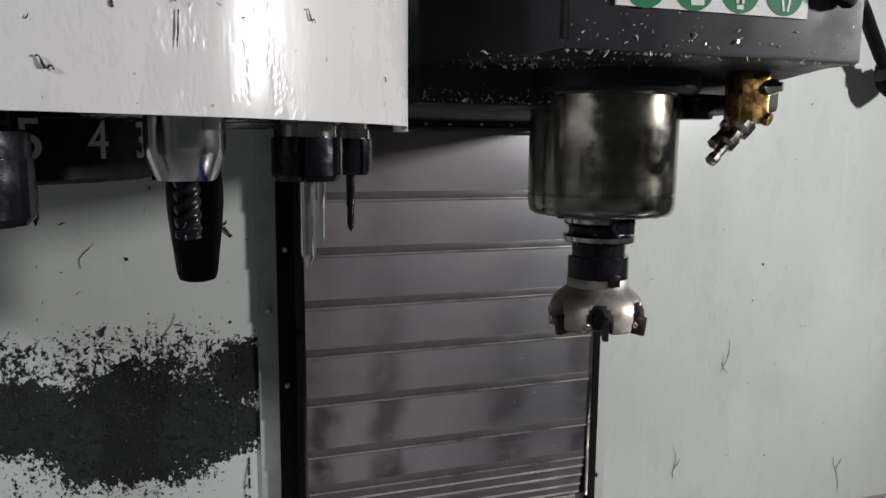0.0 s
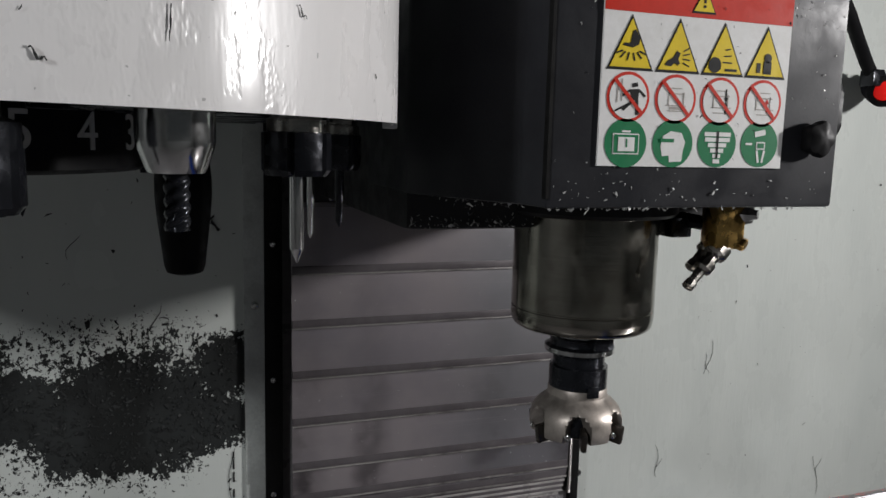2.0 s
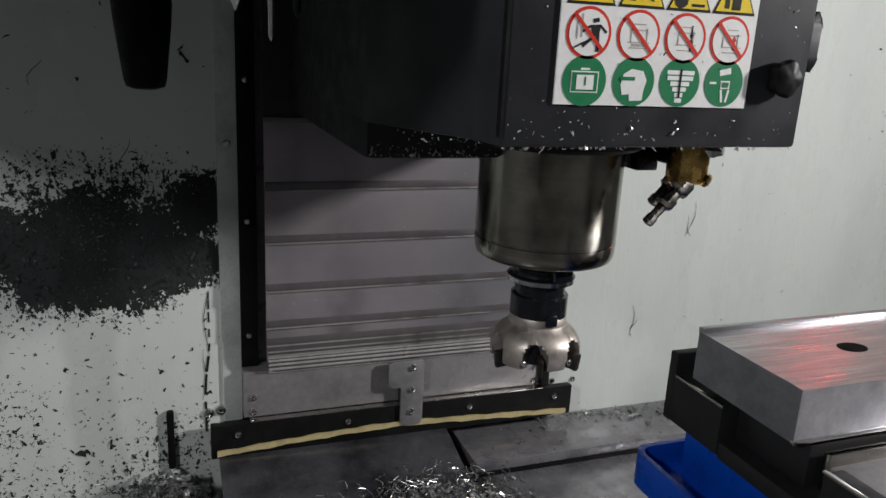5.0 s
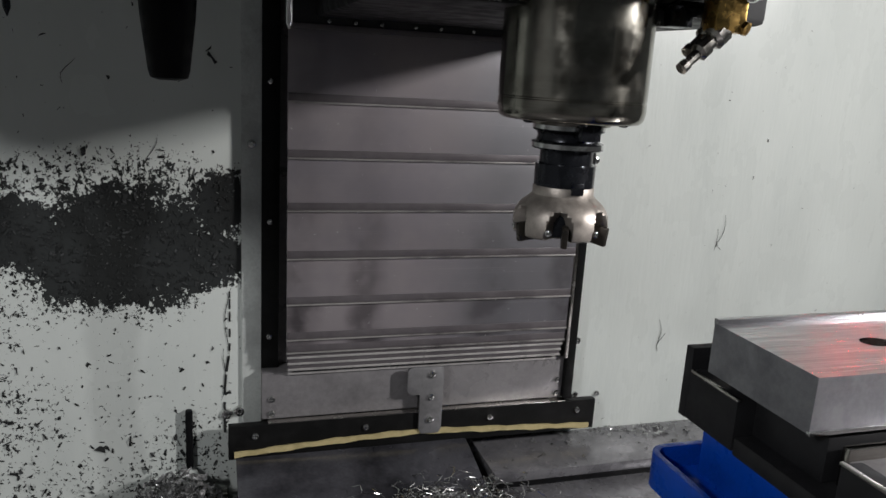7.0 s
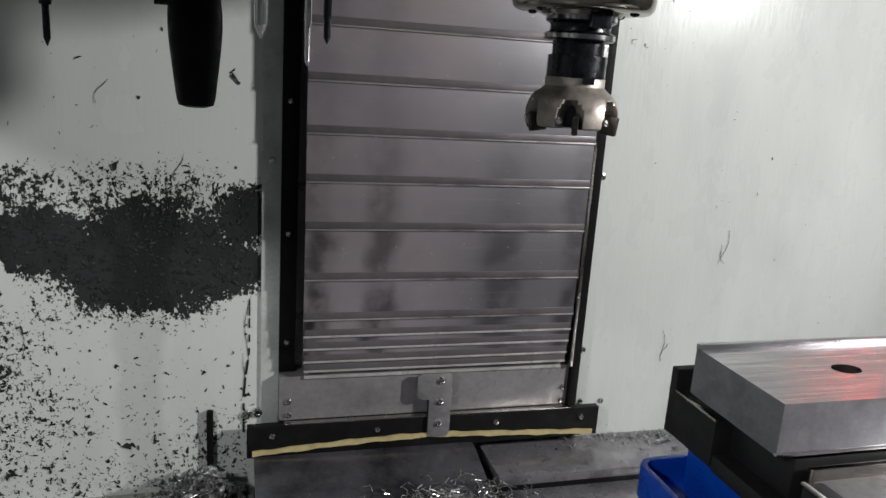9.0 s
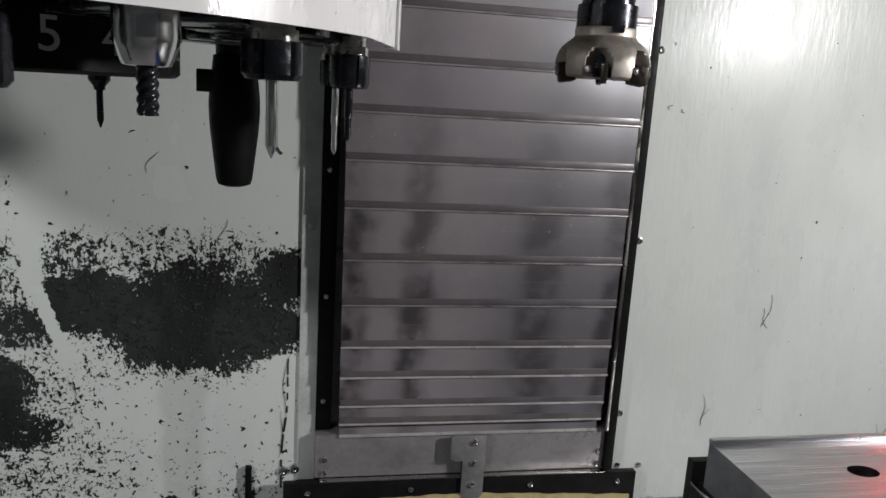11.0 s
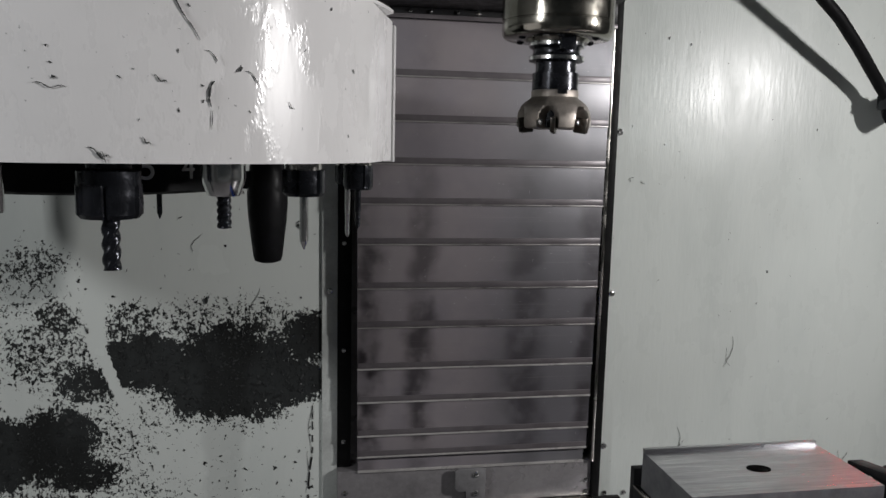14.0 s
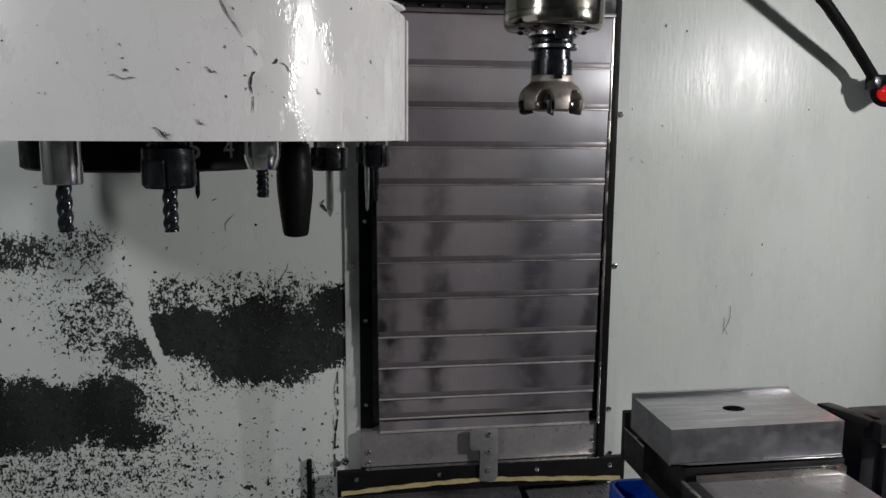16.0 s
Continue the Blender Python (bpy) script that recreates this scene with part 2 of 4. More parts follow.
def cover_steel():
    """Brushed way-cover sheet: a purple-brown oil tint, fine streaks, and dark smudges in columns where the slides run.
    The sheet turns bluer and darker towards the right. The object colour's red says how smudged a panel is and how far
    its right side darkens."""
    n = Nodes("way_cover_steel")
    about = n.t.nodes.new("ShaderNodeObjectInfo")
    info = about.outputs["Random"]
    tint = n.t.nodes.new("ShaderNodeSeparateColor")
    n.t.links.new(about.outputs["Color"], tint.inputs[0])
    dirt_and_tone = tint.outputs[0]
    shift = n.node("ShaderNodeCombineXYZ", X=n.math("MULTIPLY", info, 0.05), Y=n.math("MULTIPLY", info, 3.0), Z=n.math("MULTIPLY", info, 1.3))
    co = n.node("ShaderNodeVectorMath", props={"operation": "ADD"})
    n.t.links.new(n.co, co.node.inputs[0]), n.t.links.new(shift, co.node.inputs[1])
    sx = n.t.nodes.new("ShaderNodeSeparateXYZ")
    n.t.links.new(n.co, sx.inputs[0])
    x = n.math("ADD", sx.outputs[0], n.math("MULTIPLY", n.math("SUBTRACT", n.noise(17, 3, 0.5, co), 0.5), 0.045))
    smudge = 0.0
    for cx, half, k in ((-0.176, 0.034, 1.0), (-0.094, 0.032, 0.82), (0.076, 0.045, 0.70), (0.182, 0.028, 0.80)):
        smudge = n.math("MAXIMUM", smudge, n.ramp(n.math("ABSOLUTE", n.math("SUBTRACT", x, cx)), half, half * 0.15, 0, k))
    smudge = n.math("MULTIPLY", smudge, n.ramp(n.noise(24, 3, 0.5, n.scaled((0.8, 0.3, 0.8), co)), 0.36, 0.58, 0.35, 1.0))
    smudge = n.math("MULTIPLY", smudge, dirt_and_tone)
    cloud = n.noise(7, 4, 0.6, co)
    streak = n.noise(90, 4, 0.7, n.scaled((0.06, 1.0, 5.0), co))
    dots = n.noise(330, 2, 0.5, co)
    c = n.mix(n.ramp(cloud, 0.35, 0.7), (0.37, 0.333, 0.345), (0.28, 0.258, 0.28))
    # bluer, then darker, towards the right side
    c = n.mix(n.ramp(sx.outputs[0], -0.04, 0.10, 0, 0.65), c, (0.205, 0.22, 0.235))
    c = n.mix(n.math("MULTIPLY", dirt_and_tone, n.ramp(x, -0.06, 0.08, 0.10, 0.60)), c, (0.10, 0.092, 0.105))
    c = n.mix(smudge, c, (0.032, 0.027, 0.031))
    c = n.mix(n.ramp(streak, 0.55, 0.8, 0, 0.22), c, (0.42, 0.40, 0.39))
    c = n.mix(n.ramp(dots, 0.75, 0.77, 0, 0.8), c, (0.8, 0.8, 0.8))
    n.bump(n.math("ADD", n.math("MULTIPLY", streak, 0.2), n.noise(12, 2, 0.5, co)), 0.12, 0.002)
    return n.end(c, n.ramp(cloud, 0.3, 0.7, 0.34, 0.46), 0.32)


M_SLAT = cover_steel()
M_LIP_DULL = worn("oily_cover_lip", (0.46, 0.44, 0.425), (0.11, 0.10, 0.10), 0.38, 0.35, scale=11, amount=1.0, fine=70, bump=0.05)
M_LIP = worn("bright_cover_lip", (0.55, 0.53, 0.515), (0.24, 0.23, 0.225), 0.36, 0.25, scale=16, amount=0.6, fine=90, bump=0.05)


def milled():
    n = Nodes("milled_aluminium")
    lines = n.noise(60, 3, 0.6, n.scaled((0.25, 14.0, 0.25)))
    blotch = n.noise(24, 4)
    c = n.mix(n.ramp(lines, 0.3, 0.7), (0.50, 0.50, 0.51), (0.36, 0.36, 0.38))
    c = n.mix(n.ramp(blotch, 0.5, 0.8, 0, 0.4), c, (0.28, 0.28, 0.30))
    n.bump(lines, 0.25, 0.0006)
    return n.end(c, n.ramp(lines, 0.3, 0.7, 0.26, 0.40), 1.0)


M_ALU = milled()
# darker grey for the plate's sides, their shade put into the colour
M_ALUSIDE = worn("shaded_side_aluminium", (0.34, 0.34, 0.36), (0.18, 0.18, 0.20), 0.40, 0.9, scale=40, fine=300)


def red_glow():
    n = Nodes("red_lens")
    return n.end((0.6, 0.01, 0.01), 0.15, 0.0, Emission_Color=(1.0, 0.02, 0.015), Emission_Strength=0.4)


M_REDLENS = red_glow()


# ---- building helpers ----
def box(x0, x1, y0, y1, z0, z1, bevel=0.0, bm=None, seg=2):
    bm = bm or bmesh.new()
    tmp = bmesh.new()
    bmesh.ops.create_cube(tmp, size=1)
    bmesh.ops.transform(tmp, verts=tmp.verts, matrix=Matrix.Translation(((x0 + x1) / 2, (y0 + y1) / 2, (z0 + z1) / 2)) @ Matrix.Diagonal((x1 - x0, y1 - y0, z1 - z0, 1)))
    if bevel:
        bmesh.ops.bevel(tmp, geom=tmp.edges[:], offset=bevel, segments=seg, profile=0.6, affect="EDGES")
    return merge(bm, tmp)


def merge(bm, tmp, m=None):
    if m is not None:
        bmesh.ops.transform(tmp, verts=tmp.verts, matrix=m)
    me = bpy.data.meshes.new("tmp")
    tmp.to_mesh(me), tmp.free()
    bm.from_mesh(me)
    bpy.data.meshes.remove(me)
    return bm


def prism(poly, z0, z1, bevel=0.0, bm=None, m=None):
    """A plan outline (x, y) raised from z0 to z1."""
    tmp = bmesh.new()
    f = tmp.faces.new([tmp.verts.new((x, y, z0)) for x, y in poly])
    up = bmesh.ops.extrude_face_region(tmp, geom=[f])
    bmesh.ops.translate(tmp, verts=[v for v in up["geom"] if isinstance(v, bmesh.types.BMVert)], vec=(0, 0, z1 - z0))
    bmesh.ops.recalc_face_normals(tmp, faces=tmp.faces)
    if bevel:
        bmesh.ops.bevel(tmp, geom=tmp.edges[:], offset=bevel, segments=2, profile=0.6, affect="EDGES")
    return merge(bm or bmesh.new(), tmp, m)


def lathe(profile, seg=40, radius=None, m=None, bm=None):
    """Turns (r, z) about the z axis; radius(angle, r, z) may shape it."""
    tmp = bmesh.new()
    rings = []
    for r, z in profile:
        ring = []
        for i in range(seg):
            a = 2 * math.pi * i / seg
            q = radius(a, r, z) if radius else r
            ring.append(tmp.verts.new((q * math.cos(a), q * math.sin(a), z)))
        rings.append(ring)
    for a, b in zip(rings, rings[1:]):
        for i in range(seg):
            j = (i + 1) % seg
            tmp.faces.new((a[i], a[j], b[j], b[i]))
    tmp.faces.new(rings[0]), tmp.faces.new(rings[-1])
    bmesh.ops.recalc_face_normals(tmp, faces=tmp.faces)
    return merge(bm or bmesh.new(), tmp, m)


def tube(points, r, seg=10, bm=None, ring=None):
    """A round bar along points; ring(i) may vary its radius."""
    tmp = bmesh.new()
    pts = [Vector(p) for p in points]
    rows = []
    for i, p in enumerate(pts):
        d = (pts[min(i + 1, len(pts) - 1)] - pts[max(i - 1, 0)]).normalized()
        q = d.to_track_quat("Z", "Y").to_matrix()
        rr = ring(i) if ring else r
        rows.append([tmp.verts.new(p + q @ Vector((rr * math.cos(2 * math.pi * k / seg), rr * math.sin(2 * math.pi * k / seg), 0))) for k in range(seg)])
    for a, b in zip(rows, rows[1:]):
        for k in range(seg):
            tmp.faces.new((a[k], a[(k + 1) % seg], b[(k + 1) % seg], b[k]))
    tmp.faces.new(rows[0]), tmp.faces.new(rows[-1])
    bmesh.ops.recalc_face_normals(tmp, faces=tmp.faces)
    return merge(bm or bmesh.new(), tmp)


def along(a, b):
    """The pose that lays the z axis from a towards b."""
    a, b = Vector(a), Vector(b)
    return Matrix.Translation(a) @ (b - a).to_track_quat("Z", "Y").to_matrix().to_4x4()


def mesh_of(name, bm, mat, sharp=35):
    me = bpy.data.meshes.new(name)
    bm.to_mesh(me), bm.free()
    me.materials.append(mat)
    for p in me.polygons:
        p.use_smooth = True
    me.set_sharp_from_angle(angle=radians(sharp))
    return me


def part(name, bm, mat, parent=None, label=""):
    me = bm if isinstance(bm, bpy.types.Mesh) else mesh_of(name, bm, mat)
    ob = new(name, me)
    if parent:
        ob.parent = parent
    return tagged(ob, label)


def thing(name, label, category, group="", kind=""):
    return tagged(new(name), label, category, group, kind)


def structure(name, bm, mat, label, category):
    return tagged(part(name, bm, mat), label, category, kind="structure")


def flakes(name, mat, spots, size, parent=None, label="", category="", flat=0.35, curl=0.4):
    """Many small bent chips; spots are (place, normal)."""
    rnd = random.Random(len(spots) + int(size * 1e6))
    verts, faces = [], []
    for p, nrm in spots:
        q = Vector(nrm).to_track_quat("Z", "Y") @ Euler((rnd.gauss(0, flat), rnd.gauss(0, flat), rnd.uniform(0, 6.28))).to_quaternion()
        big = math.exp(rnd.gauss(-0.2, 0.42))
        ln, w = size * big * rnd.uniform(0.7, 1.6), size * big * rnd.uniform(0.3, 0.8)
        c = curl * ln * rnd.uniform(-1, 1)
        base = len(verts)
        for u, h in ((-0.5, 0.0), (0.0, abs(c)), (0.5, 0.0)):
            for s in (-0.5, 0.5):
                verts.append(Vector(p) + q @ Vector((u * ln + rnd.gauss(0, 0.16) * ln, s * w * rnd.uniform(0.3, 1.2) + c * abs(u) + rnd.gauss(0, 0.12) * w, h + size * 0.15)))
        faces += [(base, base + 1, base + 3, base + 2), (base + 2, base + 3, base + 5, base + 4)]
    me = bpy.data.meshes.new(name)
    me.from_pydata(verts, [], faces)
    me.materials.append(mat)
    ob = new(name, me)
    if parent:
        ob.parent = parent
    return tagged(ob, label, category, kind="stuff")


def lettering(text, size, depth=0.0004):
    cu = bpy.data.curves.new("text", "FONT")
    cu.body, cu.size, cu.extrude, cu.align_x, cu.align_y = text, size, depth, "CENTER", "CENTER"
    ob = new("text", cu)
    bpy.context.view_layer.update()
    me = bpy.data.meshes.new_from_object(ob.evaluated_get(bpy.context.evaluated_depsgraph_get()))
    bpy.data.objects.remove(ob), bpy.data.curves.remove(cu)
    bm = bmesh.new()
    bm.from_mesh(me)
    bpy.data.meshes.remove(me)
    return bm


def screw(bm, place, toward, r=0.0045, h=0.003):
    """A button-head screw with a socket."""
    place, toward = Vector(place), Vector(toward)
    return lathe([(r, 0), (r, h * 0.4), (r * 0.8, h * 0.85), (r * 0.45, h), (r * 0.42, h * 0.55)], 12, None, along(place, place + toward), bm)


SCREW = mesh_of("screw", screw(bmesh.new(), (0, 0, 0), (0, -1, 0)), M_CHROME)


def add_screws(parent, places, scale=1.0, name="screw"):
    for p in places:
        s = part(name, SCREW, M_CHROME, parent)
        s.location, s.scale = p, (1.2 * scale, 1.2 * scale, 1.2 * scale)


# ---- the enclosure ----
wall_right = structure("wall_back", box(0.217, 1.25, 0.0, 0.03, 0.0, 1.8), M_WALL, "pale oily enamelled back panel of the machine enclosure", "wall")
wall_left = structure("wall_back_stained", box(-1.35, -0.243, 0.0, 0.03, 0.0, 1.8), M_WALL_L, "white enamelled panel splashed with dark swarf mud", "wall")
structure("wall_back_column", box(-0.243, 0.217, 0.012, 0.03, 0.0, 1.8), M_DARK, "dark steel behind the way cover", "wall")
# sides, roof and front are out of view, added to hold bounced light down
structure("wall_left", box(-1.38, -1.35, -1.75, 0.03, 0.0, 1.8), M_SIDE, "unseen grey side panel, added to close the enclosure", "wall")
structure("wall_right", box(1.25, 1.28, -1.75, 0.03, 0.0, 1.8), M_SIDE, "unseen grey side panel, added to close the enclosure", "wall")
structure("ceiling", box(-1.38, 1.28, -1.75, 0.03, 1.8, 1.83), M_SIDE, "unseen grey roof, added to close the enclosure", "ceiling")
front = bmesh.new()
for b in ((-1.38, -0.85, -1.78, -1.75, 0, 1.83), (0.75, 1.28, -1.78, -1.75, 0, 1.83), (-0.85, 0.75, -1.78, -1.75, 0, 0.55), (-0.85, 0.75, -1.78, -1.75, 1.7, 1.83)):
    box(*b, bm=front)
structure("wall_front", front, M_SIDE, "unseen grey enclosure front, added with a wide door opening", "wall")
structure("floor", box(-1.38, 1.28, -1.78, 0.03, -0.03, 0.0), M_DARK, "oily dark steel floor of the chip tray", "floor")
for p, x0, x1 in ((LAMP, LAMP.x + 0.06, 1.25), (LAMP_L, -1.35, LAMP_L.x - 0.06)):
    lamp_housing = thing("work_lamp", "small grey work lamp fixed to the side panel", "lamp", "work lamps")
    part("housing", box(x0, x1, p.y - 0.05, p.y + 0.05, p.z - 0.06, p.z + 0.06, 0.006), M_SIDE, lamp_housing)

# strip, rails and bottom plates that frame the way cover
strip = structure("trim_left", box(-0.243, -0.219, -0.004, 0.012, 0.262, 1.8, 0.001), M_STRIP, "narrow pale enamelled strip beside the black rail", "trim")
add_screws(strip, [(-0.231, -0.004, 0.625), (-0.231, -0.004, 0.93)], 1.0)
rail_l = structure("rail_left", box(-0.219, -0.1975, -0.0055, 0.012, 0.337, 1.8, 0.0015), M_RAIL, "black steel guide rail beside the way cover", "rail")
add_screws(rail_l, [(-0.209, -0.0055, z) for z in (0.38, 0.53, 0.70, 0.87)], 0.8)
rail_r = structure("rail_right", box(0.2035, 0.2165, -0.03, 0.012, 0.2735, 1.8, 0.0015), M_RAIL, "black steel guide rail beside the way cover", "rail")
part("bright_edge", box(0.1985, 0.2035, -0.032, -0.01, 0.337, 1.8, 0.0006), M_STEEL, rail_r, "bright steel edge")
add_screws(wall_right, [(0.232, 0.0, z) for z in (0.350, 0.615, 0.880, 1.15)], 1.1)
add_screws(wall_right, [(0.222, -0.0, 0.495), (0.238, 0, 0.265), (0.273, 0, 0.264)], 0.9)
add_screws(wall_left, [(-0.262, 0, 0.275), (-0.246, 0, 0.278)], 1.4)

plate = thing("bottom_plate", "grey steel closing plate screwed below the way cover", "plate")
part("sheet", box(-0.219, 0.2030, -0.022, 0.010, 0.2735, 0.3365, 0.001), M_DARK, plate)
add_screws(plate, [(x, -0.022, z) for x in (-0.207, 0.194) for z in (0.281, 0.301)], 0.9)
clip = bmesh.new()
prism([(-0.032, 0.306), (-0.032, 0.336), (-0.027, 0.339), (0.0155, 0.339), (0.018, 0.336), (0.018, 0.250), (0.014, 0.243), (-0.010, 0.243), (-0.014, 0.250), (-0.014, 0.300), (-0.026, 0.300)], 0, 0.004, 0.0008, clip, Matrix.Translation((0, -0.036, 0)) @ pose(0, 0, 0, 90))
bracket = thing("cover_bracket", "grey T-shaped steel bracket with three bright screws", "bracket")
part("plate", clip, M_BRACKET, bracket)
add_screws(bracket, [(0.001, -0.040, z) for z in (0.329, 0.297, 0.264)], 1.0)
part("spacer", box(-0.012, 0.016, -0.036, -0.022, 0.245, 0.33), M_CAST, bracket)

bar = thing("bottom_bar", "black steel angle bar with screws along the foot of the panel", "bar")
part("bar", box(-0.261, 0.254, -0.034, -0.0222, 0.226, 0.2715, 0.0012), M_RAIL, bar)
part("edge", box(-0.212, 0.206, -0.0335, -0.0225, 0.2715, 0.2730, 0.0004), M_STEEL, bar, "bright upper edge")
add_screws(bar, [(x, -0.034, 0.257) for x in (-0.228, -0.085, 0.090, 0.225)], 0.9)
seal = bmesh.new()
quads = []
pts = [(-0.254 + 0.0128 * i, 0.2335 + 0.0110 * math.sin(min(1.0, i / 20) * math.pi / 2) - 0.013 * max(0.0, (i - 20) / 20) + 0.0006 * math.sin(i * 2.1)) for i in range(40)]
for x, z in pts:
    h = 0.0034 + 0.0006 * math.sin(x * 90)
    quads.append([seal.verts.new(v) for v in ((x, -0.0338, z - h), (x, -0.0370, z - h), (x, -0.0375, z + h), (x, -0.0338, z + h))])
for a, b in zip(quads, quads[1:]):
    for i in range(4):
        seal.faces.new((a[i], a[(i + 1) % 4], b[(i + 1) % 4], b[i]))
seal.faces.new(quads[0]), seal.faces.new(quads[-1])
bmesh.ops.recalc_face_normals(seal, faces=seal.faces)
tagged(part("sealant_bead", seal, M_YELLOW), "dried yellow sealant strip under the black bar", "sealant")

# ---- the telescopic way cover ----
# heights of the panels' lips when the head is up, and how softly each one joins the stack
LIPS = [0.951, 0.886, 0.823, 0.763, 0.702, 0.634, 0.573, 0.507, 0.453, 0.398, 0.363]
SOFT = [0.026, 0.026, 0.026, 0.026, 0.026, 0.030, 0.035, 0.070, 0.090, 0.110, 0.120]
DIRT_AND_TONE = [0.20, 0.15, 0.15, 0.35, 0.60, 0.80, 0.90, 1.0, 1.0, 1.0, 0.9]
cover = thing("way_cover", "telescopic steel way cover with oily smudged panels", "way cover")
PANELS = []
for k, dirt_and_tone in enumerate(DIRT_AND_TONE):
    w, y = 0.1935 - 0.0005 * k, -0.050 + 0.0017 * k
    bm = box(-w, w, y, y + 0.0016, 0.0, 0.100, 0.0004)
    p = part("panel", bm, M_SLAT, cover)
    p.color = (dirt_and_tone, dirt_and_tone, dirt_and_tone, 1)
    part("dark_band", box(-w + 0.001, w - 0.001, y - 0.0012, y + 0.0004, 0.0018, 0.0105, 0.0005), M_WIPER, p, "dark rubber wiper strip")
    part("lip", box(-w, w, y - 0.0022, y + 0.0010, -0.0006, 0.0013 if k < 7 else 0.0022, 0.0004), M_LIP_DULL if k < 7 else M_LIP, p, "worn steel lip")
    PANELS.append(p)
p = part("panel", box(-0.187, 0.187, -0.0235, -0.0222, 0.0, 0.09), M_SLAT, cover)
p.location.z = 0.335
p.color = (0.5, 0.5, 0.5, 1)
part("lip", box(-0.187, 0.187, -0.026, -0.0222, -0.001, 0.003, 0.0006), M_LIP, p)

# ---- the spindle head (built at its height of the first second) ----
AX, AY = -0.007, -0.392
head = thing("spindle_head", "black painted spindle head holding a face mill, speckled with wet swarf", "spindle head")
casing = prism([(-0.116, -0.53), (0.104, -0.53), (0.108, -0.50), (0.152, -0.41), (0.152, -0.30), (-0.166, -0.30), (-0.166, -0.41), (-0.120, -0.50)], 0.884, 1.50, 0.003)
part("casing", casing, M_BLACKP, head)
part("casting", box(-0.1655, 0.1515, -0.408, -0.062, 0.857, 1.49, 0.006), M_CAST, head, "rough dark casting behind the casing")
part("apron", box(-0.1955, 0.1935, -0.061, -0.0535, 0.843, 1.36, 0.001), M_CAST, head, "flat black apron plate")
bm = bmesh.new()
box(-0.1955, 0.1935, -0.0635, -0.0615, 0.843, 0.849, 0.0006, bm)
part("apron_edge", bm, M_WIPER, head, "bright steel edge strip")
add_screws(head, [(x, -0.0635, 0.853) for x in (-0.15, -0.12, -0.09, -0.05, -0.02, 0.02, 0.06)], 0.5)
part("seam", box(-0.1172, -0.1150, -0.5312, -0.526, 0.890, 1.49), M_RAIL, head)
part("underplate", lathe([(0.068, 0.868), (0.072, 0.871), (0.072, 0.884), (0.05, 0.884)], 48, None, Matrix.Translation((AX, AY, 0))), M_CAST, head, "dark cast collar")
at = Matrix.Translation((AX, AY, 0))
part("spindle_nose", lathe([(0.03, 0.872), (0.0612, 0.872), (0.0612, 0.868), (0.0580, 0.8665), (0.0580, 0.7930), (0.0573, 0.7925), (0.0573, 0.7915), (0.0580, 0.7910), (0.0580, 0.7850), (0.0572, 0.7800), (0.0560, 0.7772), (0.0535, 0.7755), (0.034, 0.775), (0.032, 0.772)], 72, None, at), M_NOSE, head, "oily bright steel spindle cartridge")
for i in range(6):
    a = i * math.pi / 3 + 0.3
    part("nose_screw", screw(bmesh.new(), (AX + 0.043 * math.cos(a), AY + 0.043 * math.sin(a), 0.776), (0, 0, -1), 0.004, 0.003), M_OXIDE, head)
for s in (-1, 1):
    part("drive_key", box(AX - 0.008, AX + 0.008, AY + s * 0.033 - 0.006, AY + s * 0.033 + 0.006, 0.762, 0.776, 0.001), M_OXIDE, head)
holder = part("tool_holder", lathe([(0.020, 0.776), (0.025, 0.774), (0.0285, 0.7725), (0.0285, 0.7675), (0.0250, 0.7655), (0.0243, 0.7625), (0.0250, 0.7595), (0.0285, 0.758), (0.0285, 0.7535), (0.0270, 0.7525), (0.0212, 0.752), (0.0212, 0.7415), (0.0242, 0.741), (0.0242, 0.7235), (0.02, 0.7235)], 56, None, at), M_OXIDE, head, "black oxide tool holder with a grooved flange")
part("flange_ring", lathe([(0.0282, 0.7578), (0.0288, 0.7575), (0.0288, 0.7540), (0.0282, 0.7537)], 48, None, at), M_CHROME, holder, "bright worn flange rim")
part("flange_ring", lathe([(0.0282, 0.7722), (0.0288, 0.7720), (0.0288, 0.7685), (0.0282, 0.7682)], 48, None, at), M_CHROME, holder, "bright worn flange rim")
for a in (-90, 90):
    r = radians(a)
    part("drive_slot", merge(bmesh.new(), box(-0.005, 0.005, -0.003, 0.003, 0.719, 0.728, 0.0008), at @ pose(0.0235 * math.cos(r), 0.0235 * math.sin(r), 0, 0, 0, a + 90)), M_OXIDE, holder)
TOOTH = radians(-116.5)


def gullet(a, r, z):
    """Six deep pockets with round tops, open at the cutter's foot."""
    d = ((a - TOOTH) + math.pi / 6) % (math.pi / 3) - math.pi / 6
    u, v = d / radians(16.5), max(0.0, z - 0.6885) / 0.0185
    deep = min(1.0, max(0.0, (1.0 - math.hypot(u, v)) / 0.22))
    return r - (r - min(r, 0.0225)) * deep


mill_profile = [(0.012, 0.7235), (0.0240, 0.7235), (0.0246, 0.7225), (0.0246, 0.7165), (0.0262, 0.7145), (0.0295, 0.7120), (0.0325, 0.7095), (0.0350, 0.7065), (0.0366, 0.7035), (0.0378, 0.7000), (0.0384, 0.6965), (0.0386, 0.6930), (0.0386, 0.6890), (0.0378, 0.6850), (0.0355, 0.6835), (0.012, 0.6845)]
mill = part("face_mill", lathe(mill_profile, 144, gullet, at), M_NICKEL, head, "nickel-plated face mill with six gullets")
